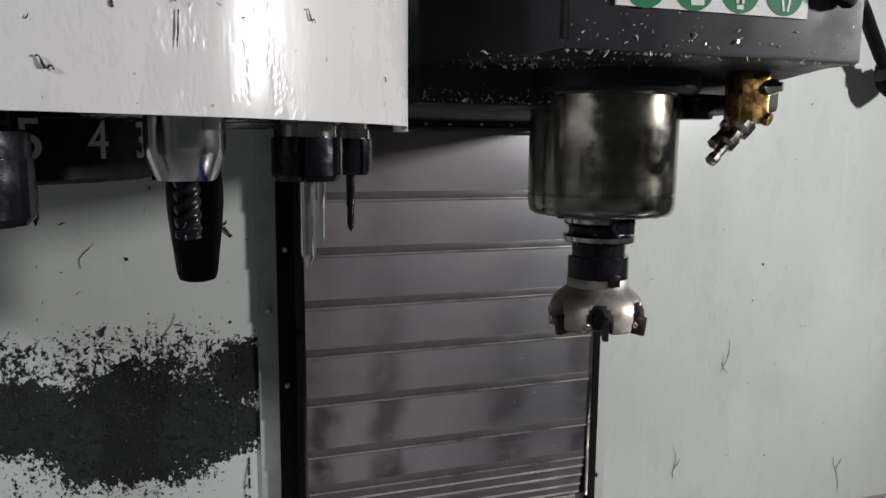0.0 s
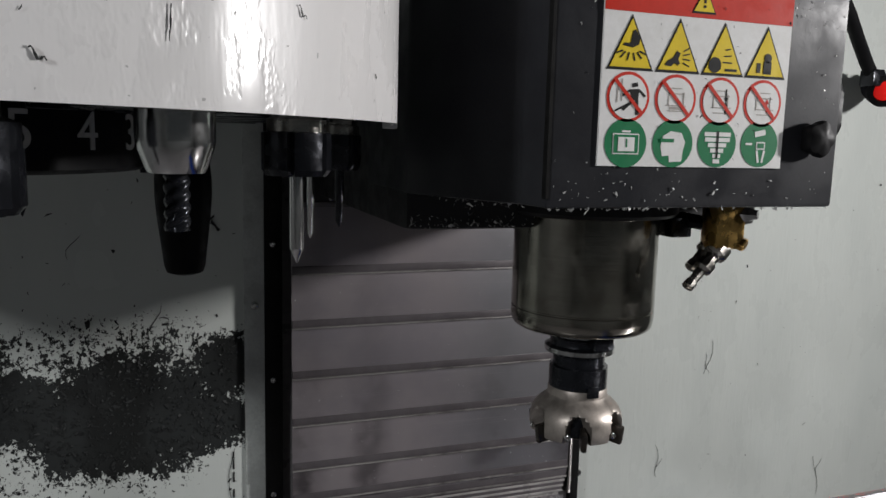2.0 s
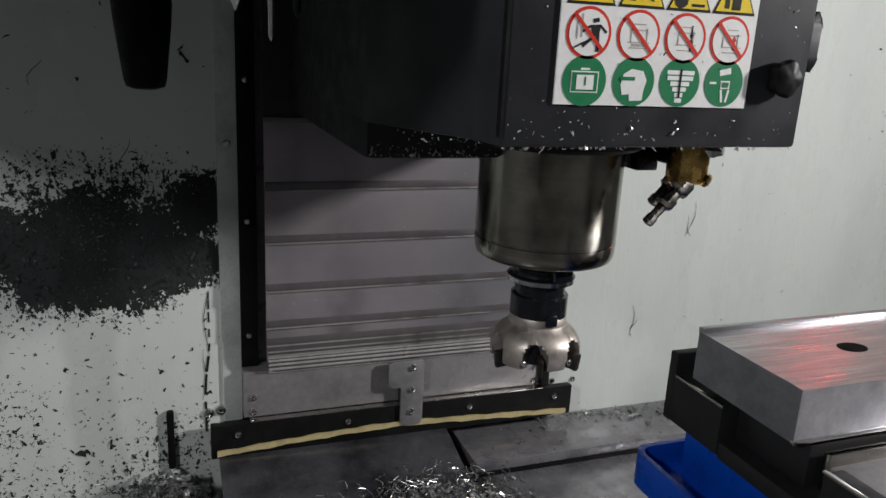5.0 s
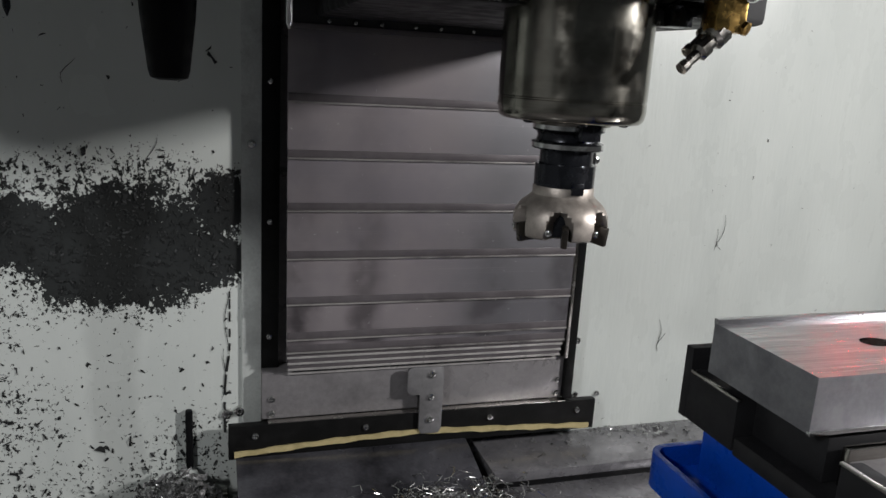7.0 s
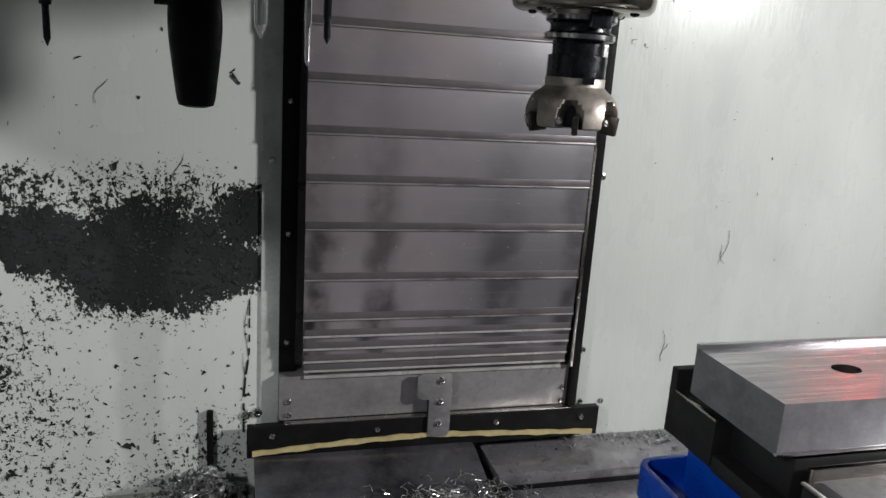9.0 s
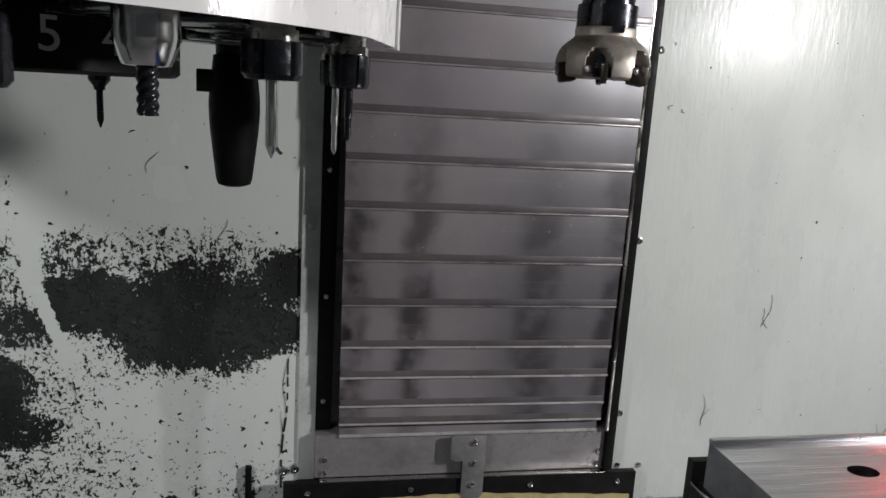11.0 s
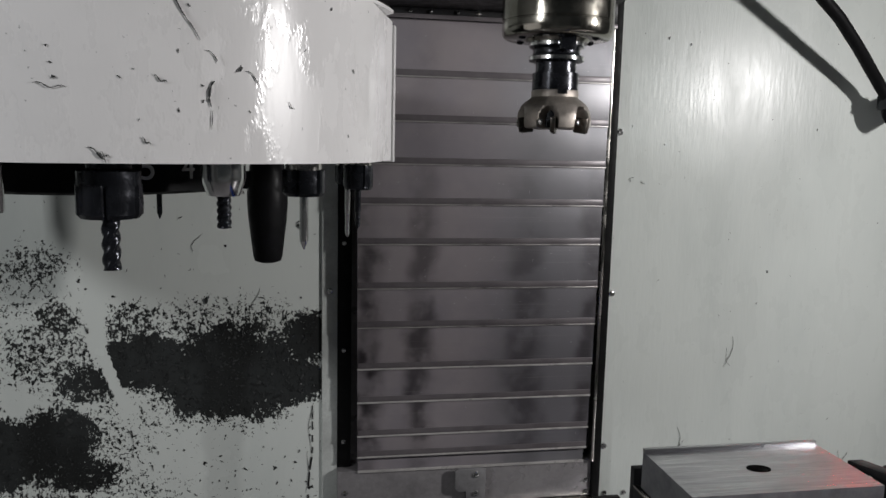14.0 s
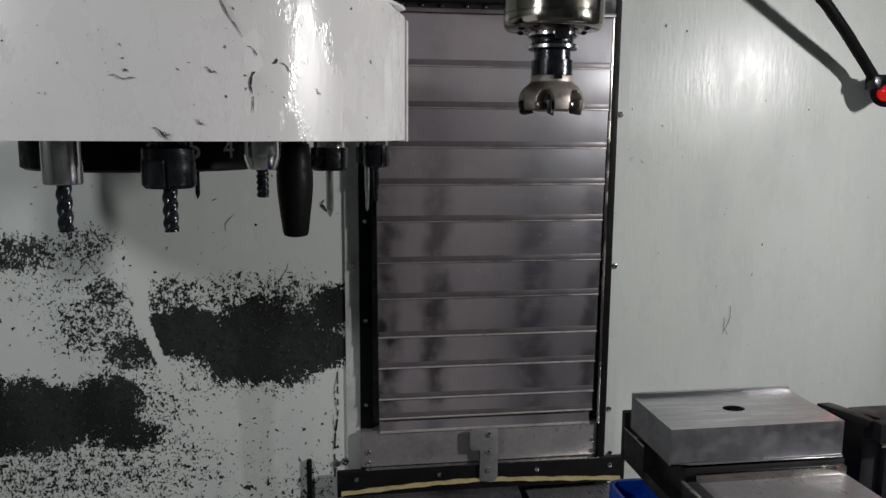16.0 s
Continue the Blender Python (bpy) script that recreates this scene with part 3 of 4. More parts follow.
part("core", lathe([(0.01, 0.7110), (0.0215, 0.7105), (0.0240, 0.7080), (0.0240, 0.6845), (0.01, 0.6840)], 48, None, at), M_OXIDE, mill, "dark gullet floor")
for i in range(6):
    a = TOOTH + i * math.pi / 3
    b = a + radians(8)
    part("insert", merge(bmesh.new(), box(-0.0026, 0.0026, -0.0078, 0.0072, -0.0072, 0.0085, 0.0018), at @ pose(0.0338 * math.cos(b), 0.0338 * math.sin(b), 0.6868, 0, -7, math.degrees(b) + 90 - 6 + 90) @ pose(0, 0, 0, 0, 0, 90)), M_CARBIDE, mill, "round-cornered carbide insert")
    b = a - radians(12)
    part("insert_screw", screw(bmesh.new(), (AX + 0.0385 * math.cos(b), AY + 0.0385 * math.sin(b), 0.690), (math.cos(b), math.sin(b), 0), 0.0028, 0.001), M_CHROME, mill)

# warning sign on the casing
SX, SZ = -0.0145, 0.9665
sign = part("warning_sign", box(SX - 0.0695, SX + 0.0695, -0.5316, -0.5302, SZ - 0.0565, SZ + 0.0565), M_WHITE, head, "white safety sign with red header and three rows of pictograms")
FY = -0.5319


def flat(poly, lift=0.0, mat=M_INK, name="pictogram", m=None, label=""):
    tmp = prism(poly, 0, 0.00025)
    bmesh.ops.transform(tmp, verts=tmp.verts, matrix=Matrix.Translation((SX, FY + 0.0002 - lift, SZ)) @ (m or Matrix()) @ pose(0, 0, 0, 90))
    return part(name, tmp, mat, sign, label)


def disc(cx, cz, r, n=28):
    return [(cx + r * math.cos(2 * math.pi * i / n), cz + r * math.sin(2 * math.pi * i / n)) for i in range(n)]


def rect(cx, cz, w, h, a=0.0):
    c, s = math.cos(a), math.sin(a)
    return [(cx + u * c - v * s, cz + u * s + v * c) for u, v in ((-w / 2, -h / 2), (w / 2, -h / 2), (w / 2, h / 2), (-w / 2, h / 2))]


def tri(cx, cz, w, h):
    return [(cx - w / 2, cz - h / 2), (cx + w / 2, cz - h / 2), (cx, cz + h / 2)]


flat(rect(0, 0.0455, 0.139, 0.0215), 0, M_RED, "header", label="red header bar")
flat(tri(0.0, 0.0455, 0.018, 0.0165), 0.0003, M_INK, "triangle"), flat(tri(0.0, 0.0453, 0.0150, 0.0137), 0.0006, M_YEL, "triangle")
flat(rect(0.0, 0.0464, 0.0016, 0.006), 0.0009), flat(disc(0, 0.0414, 0.0010, 10), 0.0009)
XS = [-0.0505, -0.0165, 0.0170, 0.0505]
for i, cx in enumerate(XS):
    flat(tri(cx, 0.0170, 0.0325, 0.0325), 0, M_INK, "triangle", label="black-edged triangle")
    flat(tri(cx, 0.0166, 0.0285, 0.0285), 0.0003, M_YEL, "triangle", label="yellow triangle")
    flat(disc(cx, -0.0150, 0.0150), 0, M_RED, "ring", label="red prohibition ring"), flat(disc(cx, -0.0150, 0.0131), 0.0003, M_WHITE, "ring_field")
    flat(disc(cx, -0.0425 + 0.0005 * i, 0.0148), 0, M_GREEN, "disc", label="green round sign")
# yellow row: plain shapes
for k in range(6):
    a = radians(200 + 28 * k)
    flat(rect(XS[0] + 0.0085 * math.cos(a), 0.0115 + 0.0040 * math.sin(a) + 0.001, 0.0048, 0.0010, a), 0.0006)
flat([(XS[0] - 0.0060, 0.0150), (XS[0] - 0.0050, 0.0165), (XS[0] - 0.0010, 0.0165), (XS[0] + 0.0005, 0.0235), (XS[0] + 0.0025, 0.0245), (XS[0] + 0.0058, 0.0195), (XS[0] + 0.0050, 0.0160), (XS[0] + 0.0010, 0.0140)], 0.0006)
flat([(XS[1] - 0.0100, 0.0050), (XS[1] - 0.0085, 0.0075), (XS[1] - 0.0040, 0.0100), (XS[1] - 0.0015, 0.0140), (XS[1] + 0.0010, 0.0125), (XS[1] - 0.0005, 0.0090), (XS[1] + 0.0012, 0.0065), (XS[1] - 0.0005, 0.0055), (XS[1] - 0.0030, 0.0065), (XS[1] - 0.0055, 0.0045)], 0.0006)
for k in range(4):
    flat(rect(XS[1] + 0.0055, 0.006 + 0.003 * k, 0.005, 0.0008, 0.3 * k - 0.4), 0.0006)
flat(disc(XS[2] - 0.0065, 0.0072, 0.0048, 16), 0.0006)
for k in range(3):
    flat(rect(XS[2] + 0.003, 0.009 + 0.004 * k, 0.007 - 0.0015 * k, 0.0008, 0.1 * k), 0.0006)
flat(rect(XS[2] + 0.006, 0.0045, 0.009, 0.0016), 0.0006)
flat(disc(XS[3] + 0.001, 0.0135, 0.0030, 14), 0.0006), flat(rect(XS[3] + 0.001, 0.0075, 0.0062, 0.0080), 0.0006), flat(rect(XS[3] - 0.006, 0.0072, 0.003, 0.006), 0.0006)
# prohibition row: a dark slanted mark, then faint line drawings
flat(rect(XS[0] + 0.0040, -0.0078, 0.0040, 0.0024, 0.2), 0.0006)
flat([(XS[0] + 0.0005, -0.0105), (XS[0] + 0.0072, -0.0100), (XS[0] + 0.0066, -0.0165), (XS[0] + 0.0022, -0.0170)], 0.0006)
flat(rect(XS[0] + 0.0092, -0.0125, 0.0060, 0.0013, -0.7), 0.0006), flat(rect(XS[0] - 0.0020, -0.0128, 0.0062, 0.0013, 0.6), 0.0006)
flat(rect(XS[0] + 0.0060, -0.0210, 0.0022, 0.0090, 0.05), 0.0006), flat(rect(XS[0] - 0.0006, -0.0200, 0.0085, 0.0018, 0.7), 0.0006)
flat(rect(XS[0] - 0.0050, -0.0215, 0.0100, 0.0010, 0.45), 0.0006), flat(rect(XS[0] - 0.0080, -0.0130, 0.0007, 0.0110), 0.0006, M_FAINT), flat(rect(XS[0] - 0.0050, -0.0110, 0.0007, 0.0130), 0.0006, M_FAINT)
for j, i in enumerate((1, 2, 3)):
    for cz, w in ((-0.0085, 0.0080), (-0.0118, 0.0120), (-0.0190, 0.0150), (-0.0222, 0.0120)):
        flat(rect(XS[i] + 0.0006 * j, cz, w, 0.0006), 0.0006, M_FAINT)
    for dx in (-0.0055, 0.0055):
        flat(rect(XS[i] + dx, -0.0150, 0.0006, 0.0085), 0.0006, M_FAINT)
flat(rect(XS[1] + 0.001, -0.0205, 0.0110, 0.0016), 0.0006, M_FAINT)
for cz, up in ((-0.0105, -1), (-0.0200, 1)):
    flat(rect(XS[2] + 0.0040, cz, 0.0009, 0.0060), 0.0006), flat([(XS[2] + 0.0026, cz + up * 0.0022), (XS[2] + 0.0054, cz + up * 0.0022), (XS[2] + 0.0040, cz + up * 0.0048)], 0.0006)
flat(rect(XS[3] + 0.0030, -0.0175, 0.0009, 0.0060), 0.0006, M_RED), flat([(XS[3] + 0.0014, -0.0150), (XS[3] + 0.0046, -0.0150), (XS[3] + 0.0030, -0.0122)], 0.0006, M_RED)
for cx in XS:
    flat(rect(cx, -0.0150, 0.0275, 0.0022, radians(-45)), 0.0009, M_RED, "slash", label="red diagonal bar")
# green row
flat(rect(XS[0], -0.0430, 0.0185, 0.0125), 0.0003, M_WHITE), flat(rect(XS[0], -0.0430, 0.0170, 0.0110), 0.0006, M_GREEN)
flat(rect(XS[0], -0.0432, 0.0115, 0.0085), 0.0009, M_WHITE), flat(rect(XS[0], -0.0425, 0.0010, 0.0050), 0.0012, M_GREEN), flat(rect(XS[0], -0.0355, 0.0060, 0.0012), 0.0003, M_WHITE)
flat([(XS[1] - 0.009, -0.0440), (XS[1] - 0.0075, -0.0375), (XS[1] - 0.002, -0.0345), (XS[1] + 0.006, -0.0355), (XS[1] + 0.009, -0.0410), (XS[1] + 0.0075, -0.0470), (XS[1] + 0.007, -0.0530), (XS[1] - 0.002, -0.0535), (XS[1] - 0.0025, -0.0495), (XS[1] - 0.0075, -0.0500)], 0.0003, M_WHITE)
flat(rect(XS[1] - 0.0045, -0.0402, 0.010, 0.0022), 0.0006, M_GREEN)
for k, w in enumerate((0.020, 0.019, 0.014, 0.010, 0.006, 0.005)):
    flat(rect(XS[2], -0.0355 - 0.0034 * k, w, 0.0026), 0.0003, M_WHITE)
flat(rect(XS[2], -0.0420, 0.0014, 0.0170), 0.0006, M_INK)
flat(rect(XS[3], -0.0340, 0.0085, 0.0036, 0.2), 0.0003, M_WHITE), flat(rect(XS[3] + 0.001, -0.0420, 0.0070, 0.0050), 0.0003, M_WHITE), flat(rect(XS[3] + 0.001, -0.0420, 0.0050, 0.0032), 0.0006, M_GREEN)
flat(rect(XS[3] - 0.0085, -0.0410, 0.0050, 0.0014), 0.0003, M_WHITE), flat(rect(XS[3] - 0.001, -0.0490, 0.0016, 0.0080, 0.2), 0.0003, M_WHITE), flat(rect(XS[3] + 0.0035, -0.0490, 0.0016, 0.0080, -0.2), 0.0003, M_WHITE)

# knob on the casing's face, clamp knob on its flank
part("knob", lathe([(0.006, 0), (0.0075, 0.0015), (0.0112, 0.003), (0.0118, 0.0075), (0.0105, 0.0105), (0.0055, 0.0125), (0.002, 0.013)], 40, lambda a, r, z: r * (1 + 0.09 * math.cos(5 * a)), along((0.080, -0.53, 0.930), (0.080, -0.60, 0.930))), M_RUBBER, head, "glossy black star knob")
part("flank_arm", box(0.120, 0.176, -0.466, -0.454, 0.942, 0.970, 0.003), M_CAST, head)
for z in (0.943, 0.968):
    bm = lathe([(0.006, -0.012), (0.006, 0.0), (0.012, 0.002), (0.013, 0.008), (0.006, 0.012)], 14, lambda a, r, z: r * (1 + 0.12 * math.cos(4 * a)), along((0.172, -0.455, z), (0.184, -0.48, z)) @ Matrix.Scale(0.75, 4))
    part("clamp_knob", bm, M_RUBBER, head, "black star knob")

# coolant valve under the head
valve = part("coolant_valve", prism([(-0.014, -0.011), (0.010, -0.013), (0.014, 0.0), (0.010, 0.013), (-0.011, 0.012), (-0.016, 0.0)], 0.846, 0.884, 0.002, None, Matrix.Translation((0.077, -0.455, 0))), M_BRASS, head, "brass coolant valve block")
part("elbow", lathe([(0.009, 0), (0.009, 0.012), (0.006, 0.016), (0.0055, 0.020)], 6, None, along((0.085, -0.462, 0.873), (0.094, -0.474, 0.873)) @ Matrix.Scale(0.7, 4)), M_CHROME, valve, "bright hexagon fitting")
part("plug", lathe([(0.0055, 0), (0.0055, 0.009), (0.004, 0.010)], 6, None, along((0.084, -0.460, 0.852), (0.090, -0.470, 0.848))), M_BRASS, valve)
for dx, dy, a in ((0.0, 0.0, 0), (0.012, 0.014, 0.012)):
    s, e = Vector((0.074 + dx, -0.458 + dy, 0.847 + a)), Vector((0.034 + dx, -0.468 + dy, 0.815 + a))
    d = (e - s).normalized()
    nz = part("nozzle", lathe([(0.0075, 0), (0.0075, 0.009), (0.0045, 0.011), (0.0045, 0.017), (0.0058, 0.018), (0.0058, 0.025), (0.0034, 0.027), (0.0030, 0.038), (0.0038, 0.0385), (0.0038, 0.044), (0.0016, 0.0445)], 10, None, along(s, e) @ Matrix.Diagonal((1.2, 1.2, 1.05, 1))), M_STEEL, valve, "slim steel coolant nozzle")
part("pipe", tube([(0.060, -0.400, 0.866), (0.070, -0.42, 0.864), (0.080, -0.44, 0.862)], 0.006, 10), M_OXIDE, head)
part("cross_fitting", box(0.052, 0.072, -0.425, -0.405, 0.850, 0.866, 0.002), M_OXIDE, head)

rnd = random.Random(5)
spots = []
for i in range(330):
    u = rnd.random()
    if u < 0.14:
        spots.append(((rnd.uniform(-0.112, 0.10), -0.5302, 0.888 + abs(rnd.gauss(0, 0.012))), (0, -1, 0)))
    elif u < 0.72:
        spots.append(((rnd.uniform(-0.10, 0.10), -0.5302, min(1.3, 1.0 + abs(rnd.gauss(0.04, 0.07)))), (0, -1, 0)))
    else:
        spots.append(((rnd.uniform(-0.112, 0.10), -0.5302, rnd.uniform(0.89, 1.1)), (0, -1, 0)))
spots += [((rnd.gauss(0.07, 0.022), -0.5302, rnd.gauss(1.09, 0.05)), (0, -1, 0)) for i in range(150)]
spots = [q for q in spots if q[0][0] < 0.102]
flakes("bright_flecks", M_DROP, spots, 0.0013, head, "bright wet flecks of swarf")
spots = [((rnd.uniform(-0.16, 0.10), rnd.uniform(-0.52, -0.31), 0.8835), (0, 0, -1)) for i in range(90)] + [((rnd.uniform(-0.115, 0.102), -0.529, 0.8838), (0, 0, -1)) for i in range(60)]
spots += [((rnd.uniform(-0.163, -0.055), -0.4088, 0.859 + abs(rnd.gauss(0, 0.005))), (0, -1, 0)) for i in range(110)] + [((rnd.uniform(-0.155, -0.05), rnd.uniform(-0.50, -0.42), 0.8836), (0, 0, -1)) for i in range(110)]
flakes("hanging_drops", M_DROP, spots, 0.0021, head, "coolant drops and chips under the head", flat=0.8)
spots = [((rnd.uniform(-0.06, 0.07), -0.5322, rnd.uniform(0.915, 1.02)), (0, -1, 0)) for i in range(70)]
flakes("sign_flecks", M_CHIPD, spots, 0.0009, head, "dark flecks on the sign")

# ---- the tool magazine ----
CX, CY, PR = -0.4626, -0.3976, 0.249
mag = thing("tool_magazine", "round tool magazine under a white splashed cover with tools hanging below", "tool magazine")


def arc_sheet(r, a0, a1, z0, z1, t, n=64):
    poly = [(CX + r * math.cos(a0 + (a1 - a0) * i / n), CY + r * math.sin(a0 + (a1 - a0) * i / n)) for i in range(n + 1)]
    poly += [(CX + (r - t) * math.cos(a1 - (a1 - a0) * i / n), CY + (r - t) * math.sin(a1 - (a1 - a0) * i / n)) for i in range(n + 1)]
    return prism(poly, z0, z1)


mag.location.z = -0.0045
A_END = radians(-18.0)
# the cover runs straight past its last bend
rim_pts = [(CX + 0.289 * math.cos(radians(-200 + 170 * i / 72)), CY + 0.289 * math.sin(radians(-200 + 170 * i / 72))) for i in range(73)]
bend, tail = Vector(rim_pts[-1]), Vector((-0.1848, -0.442))
run = (tail - bend).normalized()
inward = Vector((-run.y, run.x)) * 0.003
inner = [(CX + 0.286 * math.cos(radians(-30 - 170 * i / 72)), CY + 0.286 * math.sin(radians(-30 - 170 * i / 72))) for i in range(73)]
part("cover", prism(rim_pts + [tuple(tail), tuple(tail + inward)] + inner, 0.842, 0.9715), M_COVERW, mag, "white enamelled curved cover with smears")
out = Vector((run.y, -run.x))
s0, s1 = tail + run * 0.0025, tail + run * 0.015
part("end_strip", prism([tuple(s0 + out * 0.002), tuple(s1 + out * 0.0015), tuple(s1 + run * 0.002 - out * 0.002), tuple(s1 - out * 0.008), tuple(s0 - out * 0.008)], 0.8405, 0.9690, 0.001), M_COVERW, mag, "rounded white end strip")
part("carrier_arm", box(CX - 0.03, CX + 0.03, CY, -0.0005, 0.975, 1.005, 0.002), M_CAST, mag, "dark arm that carries the magazine")
part("hub", lathe([(0.02, 0.85), (0.05, 0.85), (0.05, 0.98), (0.02, 0.98)], 32, None, Matrix.Translation((CX, CY, 0))), M_CAST, mag)
top = [(CX + 0.288 * math.cos(radians(-200) + (A_END - radians(-200)) * i / 60), CY + 0.288 * math.sin(radians(-200) + (A_END - radians(-200)) * i / 60)) for i in range(61)]
part("top", prism(top + [(CX + 0.1, CY + 0.26), (CX - 0.15, CY + 0.24)], 0.9716, 0.9745), M_COVERW, mag)
part("underdisc", lathe([(0.02, 0.856), (0.262, 0.856), (0.262, 0.862), (0.02, 0.862)], 64, None, Matrix.Translation((CX, CY, 0))), M_CAST, mag, "black carrier disc")
drum = part("drum", lathe([(0.05, 0.8105), (0.120, 0.8105), (0.124, 0.813), (0.124, 0.856), (0.05, 0.856)], 72, None, Matrix.Translation((CX, CY, 0))), M_RUBBER, mag, "black drum with white station numbers")
ST = [radians(-92 + 18 * k) for k in range(-2, 14)]
for k, a in enumerate(ST):
    m = Matrix.Translation((CX, CY, 0)) @ Matrix.Rotation(a, 4, "Z")
    part("gripper", merge(bmesh.new(), box(0.150, 0.241, -0.015, 0.015, 0.8435, 0.8562, 0.002), m), M_OXIDE, mag, "black tool gripper")
for text, deg in (("6", -74), ("5", -56), ("4", -38), ("3", -20), ("2", -2)):
    deg -= 1.5
    a = radians(deg)
    tmp = lettering(text, 0.030)
    bmesh.ops.transform(tmp, verts=tmp.verts, matrix=Matrix.Translation((CX + 0.1243 * math.cos(a), CY + 0.1243 * math.sin(a), 0.8325)) @ pose(0, 0, 0, 90, 0, deg + 90))
    part("numeral", tmp, M_DIGIT, drum, "white painted numeral")


def station(deg, r=PR):
    a = radians(deg)
    return Matrix.Translation((CX + r * math.cos(a), CY + r * math.sin(a), -0.0045))


def fluted(r, z0, z1, turns, seg=24, rows=36):
    prof = [(r, z0 + (z1 - z0) * i / rows) for i in range(rows + 1)]
    return lathe([(r * 0.4, z0)] + prof + [(r * 0.3, z1)], seg, lambda a, q, z: q * (0.90 + 0.10 * math.cos(3 * (a + turns * 6.283 * (z - z0) / (z1 - z0)))))


def nut_slots(a, r, z):
    return r * (0.9 if abs(((a * 6 / 6.283) % 1) - 0.5) < 0.09 else 1.0)


def hanging_tool(name, label, deg, body, mat, cutter, cmat, tip_label, shaped=None, nut=None, r=PR):
    t = thing(name, label, "tool holder", "tools in the magazine")
    t.matrix_world = station(deg, r) @ Matrix.Rotation(radians(deg + 20), 4, "Z")
    b = part("holder", lathe(body, 40, shaped), mat, t)
    if nut:
        part("collet_nut", lathe(nut, 60, nut_slots), M_OXIDE, t, "slotted black collet nut")
    part("cutter", cutter, cmat, t, tip_label)
    return t


hanging_tool("end_mill_holder", "bright cylindrical holder with a dark end mill", -92, [(0.012, 0.8562), (0.0145, 0.855), (0.0148, 0.8095), (0.0140, 0.8082), (0.006, 0.808)], M_CHROME, fluted(0.0060, 0.8085, 0.771, 1.1), M_OXIDE, "dark fluted end mill")
hanging_tool("collet_chuck", "black collet chuck with a long end mill", -74, [(0.012, 0.8562), (0.014, 0.855), (0.0145, 0.838), (0.0205, 0.836), (0.0205, 0.826), (0.012, 0.826)], M_OXIDE, fluted(0.0062, 0.806, 0.769, 1.2), M_OXIDE, "dark fluted end mill", None, [(0.012, 0.828), (0.0212, 0.827), (0.0212, 0.8075), (0.0185, 0.8045), (0.008, 0.804)])
hanging_tool("end_mill_holder", "bright stepped holder with a short end mill", -56, [(0.012, 0.8562), (0.0156, 0.855), (0.0156, 0.8480), (0.0150, 0.8474), (0.0150, 0.8462), (0.0158, 0.8456), (0.0158, 0.8310), (0.0152, 0.8280), (0.0124, 0.8200), (0.0112, 0.8178), (0.005, 0.8172)], M_CHROME, fluted(0.0054, 0.8180, 0.794, 1.5), M_OXIDE, "short dark fluted end mill")
hanging_tool("collet_chuck", "black collet chuck with a slim centre drill", -38, [(0.010, 0.8562), (0.0125, 0.855), (0.0125, 0.8425), (0.0145, 0.842), (0.0145, 0.836), (0.012, 0.8355)], M_STEEL, lathe([(0.0036, 0.815), (0.0036, 0.778), (0.0032, 0.777), (0.0004, 0.7705)], 20), M_CHROME, "slim bright drill", None, [(0.012, 0.8365), (0.0172, 0.8355), (0.0172, 0.8175), (0.0150, 0.8145), (0.006, 0.814)])
hanging_tool("collet_chuck", "black collet chuck with a thin drill", 16, [(0.010, 0.8562), (0.0105, 0.855), (0.0105, 0.8395), (0.0125, 0.839), (0.0125, 0.833), (0.010, 0.8325)], M_STEEL, lathe([(0.0030, 0.81), (0.0030, 0.780), (0.0024, 0.779), (0.0024, 0.758), (0.0003, 0.7535)], 16), M_CHROME, "thin bright drill", None, [(0.010, 0.8335), (0.0135, 0.8325), (0.0135, 0.815), (0.0120, 0.8125), (0.005, 0.812)], 0.252)
hanging_tool("collet_chuck", "black collet chuck with a short dark drill", -2, [(0.010, 0.8562), (0.0115, 0.8560), (0.0115, 0.8425), (0.0135, 0.842), (0.0135, 0.836), (0.011, 0.8355)], M_STEEL, lathe([(0.0032, 0.812), (0.0032, 0.790), (0.0026, 0.789), (0.0026, 0.776), (0.0003, 0.7715)], 16), M_OXIDE, "short dark drill", None, [(0.011, 0.8365), (0.0148, 0.8355), (0.0148, 0.8150), (0.0130, 0.8115), (0.006, 0.811)])
hanging_tool("drill_chuck", "small drill chuck with a thin drill", 88, [(0.008, 0.8562), (0.014, 0.855), (0.014, 0.815), (0.011, 0.8135), (0.011, 0.803), (0.006, 0.797), (0.0055, 0.793)], M_OXIDE, lathe([(0.0034, 0.795), (0.0034, 0.762), (0.0004, 0.754)], 16), M_OXIDE, "thin dark drill", None, None, 0.2556)
probe = thing("probe_cover", "tapered black protective cap hanging from its station", "tool cap", "tools in the magazine")
probe.matrix_world = Matrix.Translation((-0.3135, -0.205, -0.006))
part("cap", lathe([(0.012, 0.838), (0.020, 0.836), (0.0222, 0.815), (0.0243, 0.795), (0.0243, 0.780), (0.0230, 0.762), (0.0176, 0.716), (0.0158, 0.710), (0.010, 0.708)], 20, lambda a, r, z: r * (1 + 0.02 * math.cos(8 * a))), M_RUBBER, probe)
part("collar", lathe([(0.012, 0.8562), (0.018, 0.855), (0.018, 0.837), (0.012, 0.836)], 30), M_OXIDE, probe)
part("clip", prism([(-0.036, -0.004), (-0.020, -0.004), (-0.020, 0.004), (-0.036, 0.004)], 0.800, 0.822, 0.001), M_OXIDE, probe)

# chips stuck to the cover
spots = []
for i in range(45):
    a, z = radians(rnd.uniform(-110, -31)), rnd.uniform(0.845, 0.968)
    spots.append(((CX + 0.2891 * math.cos(a), CY + 0.2891 * math.sin(a), z), (math.cos(a), math.sin(a), 0)))
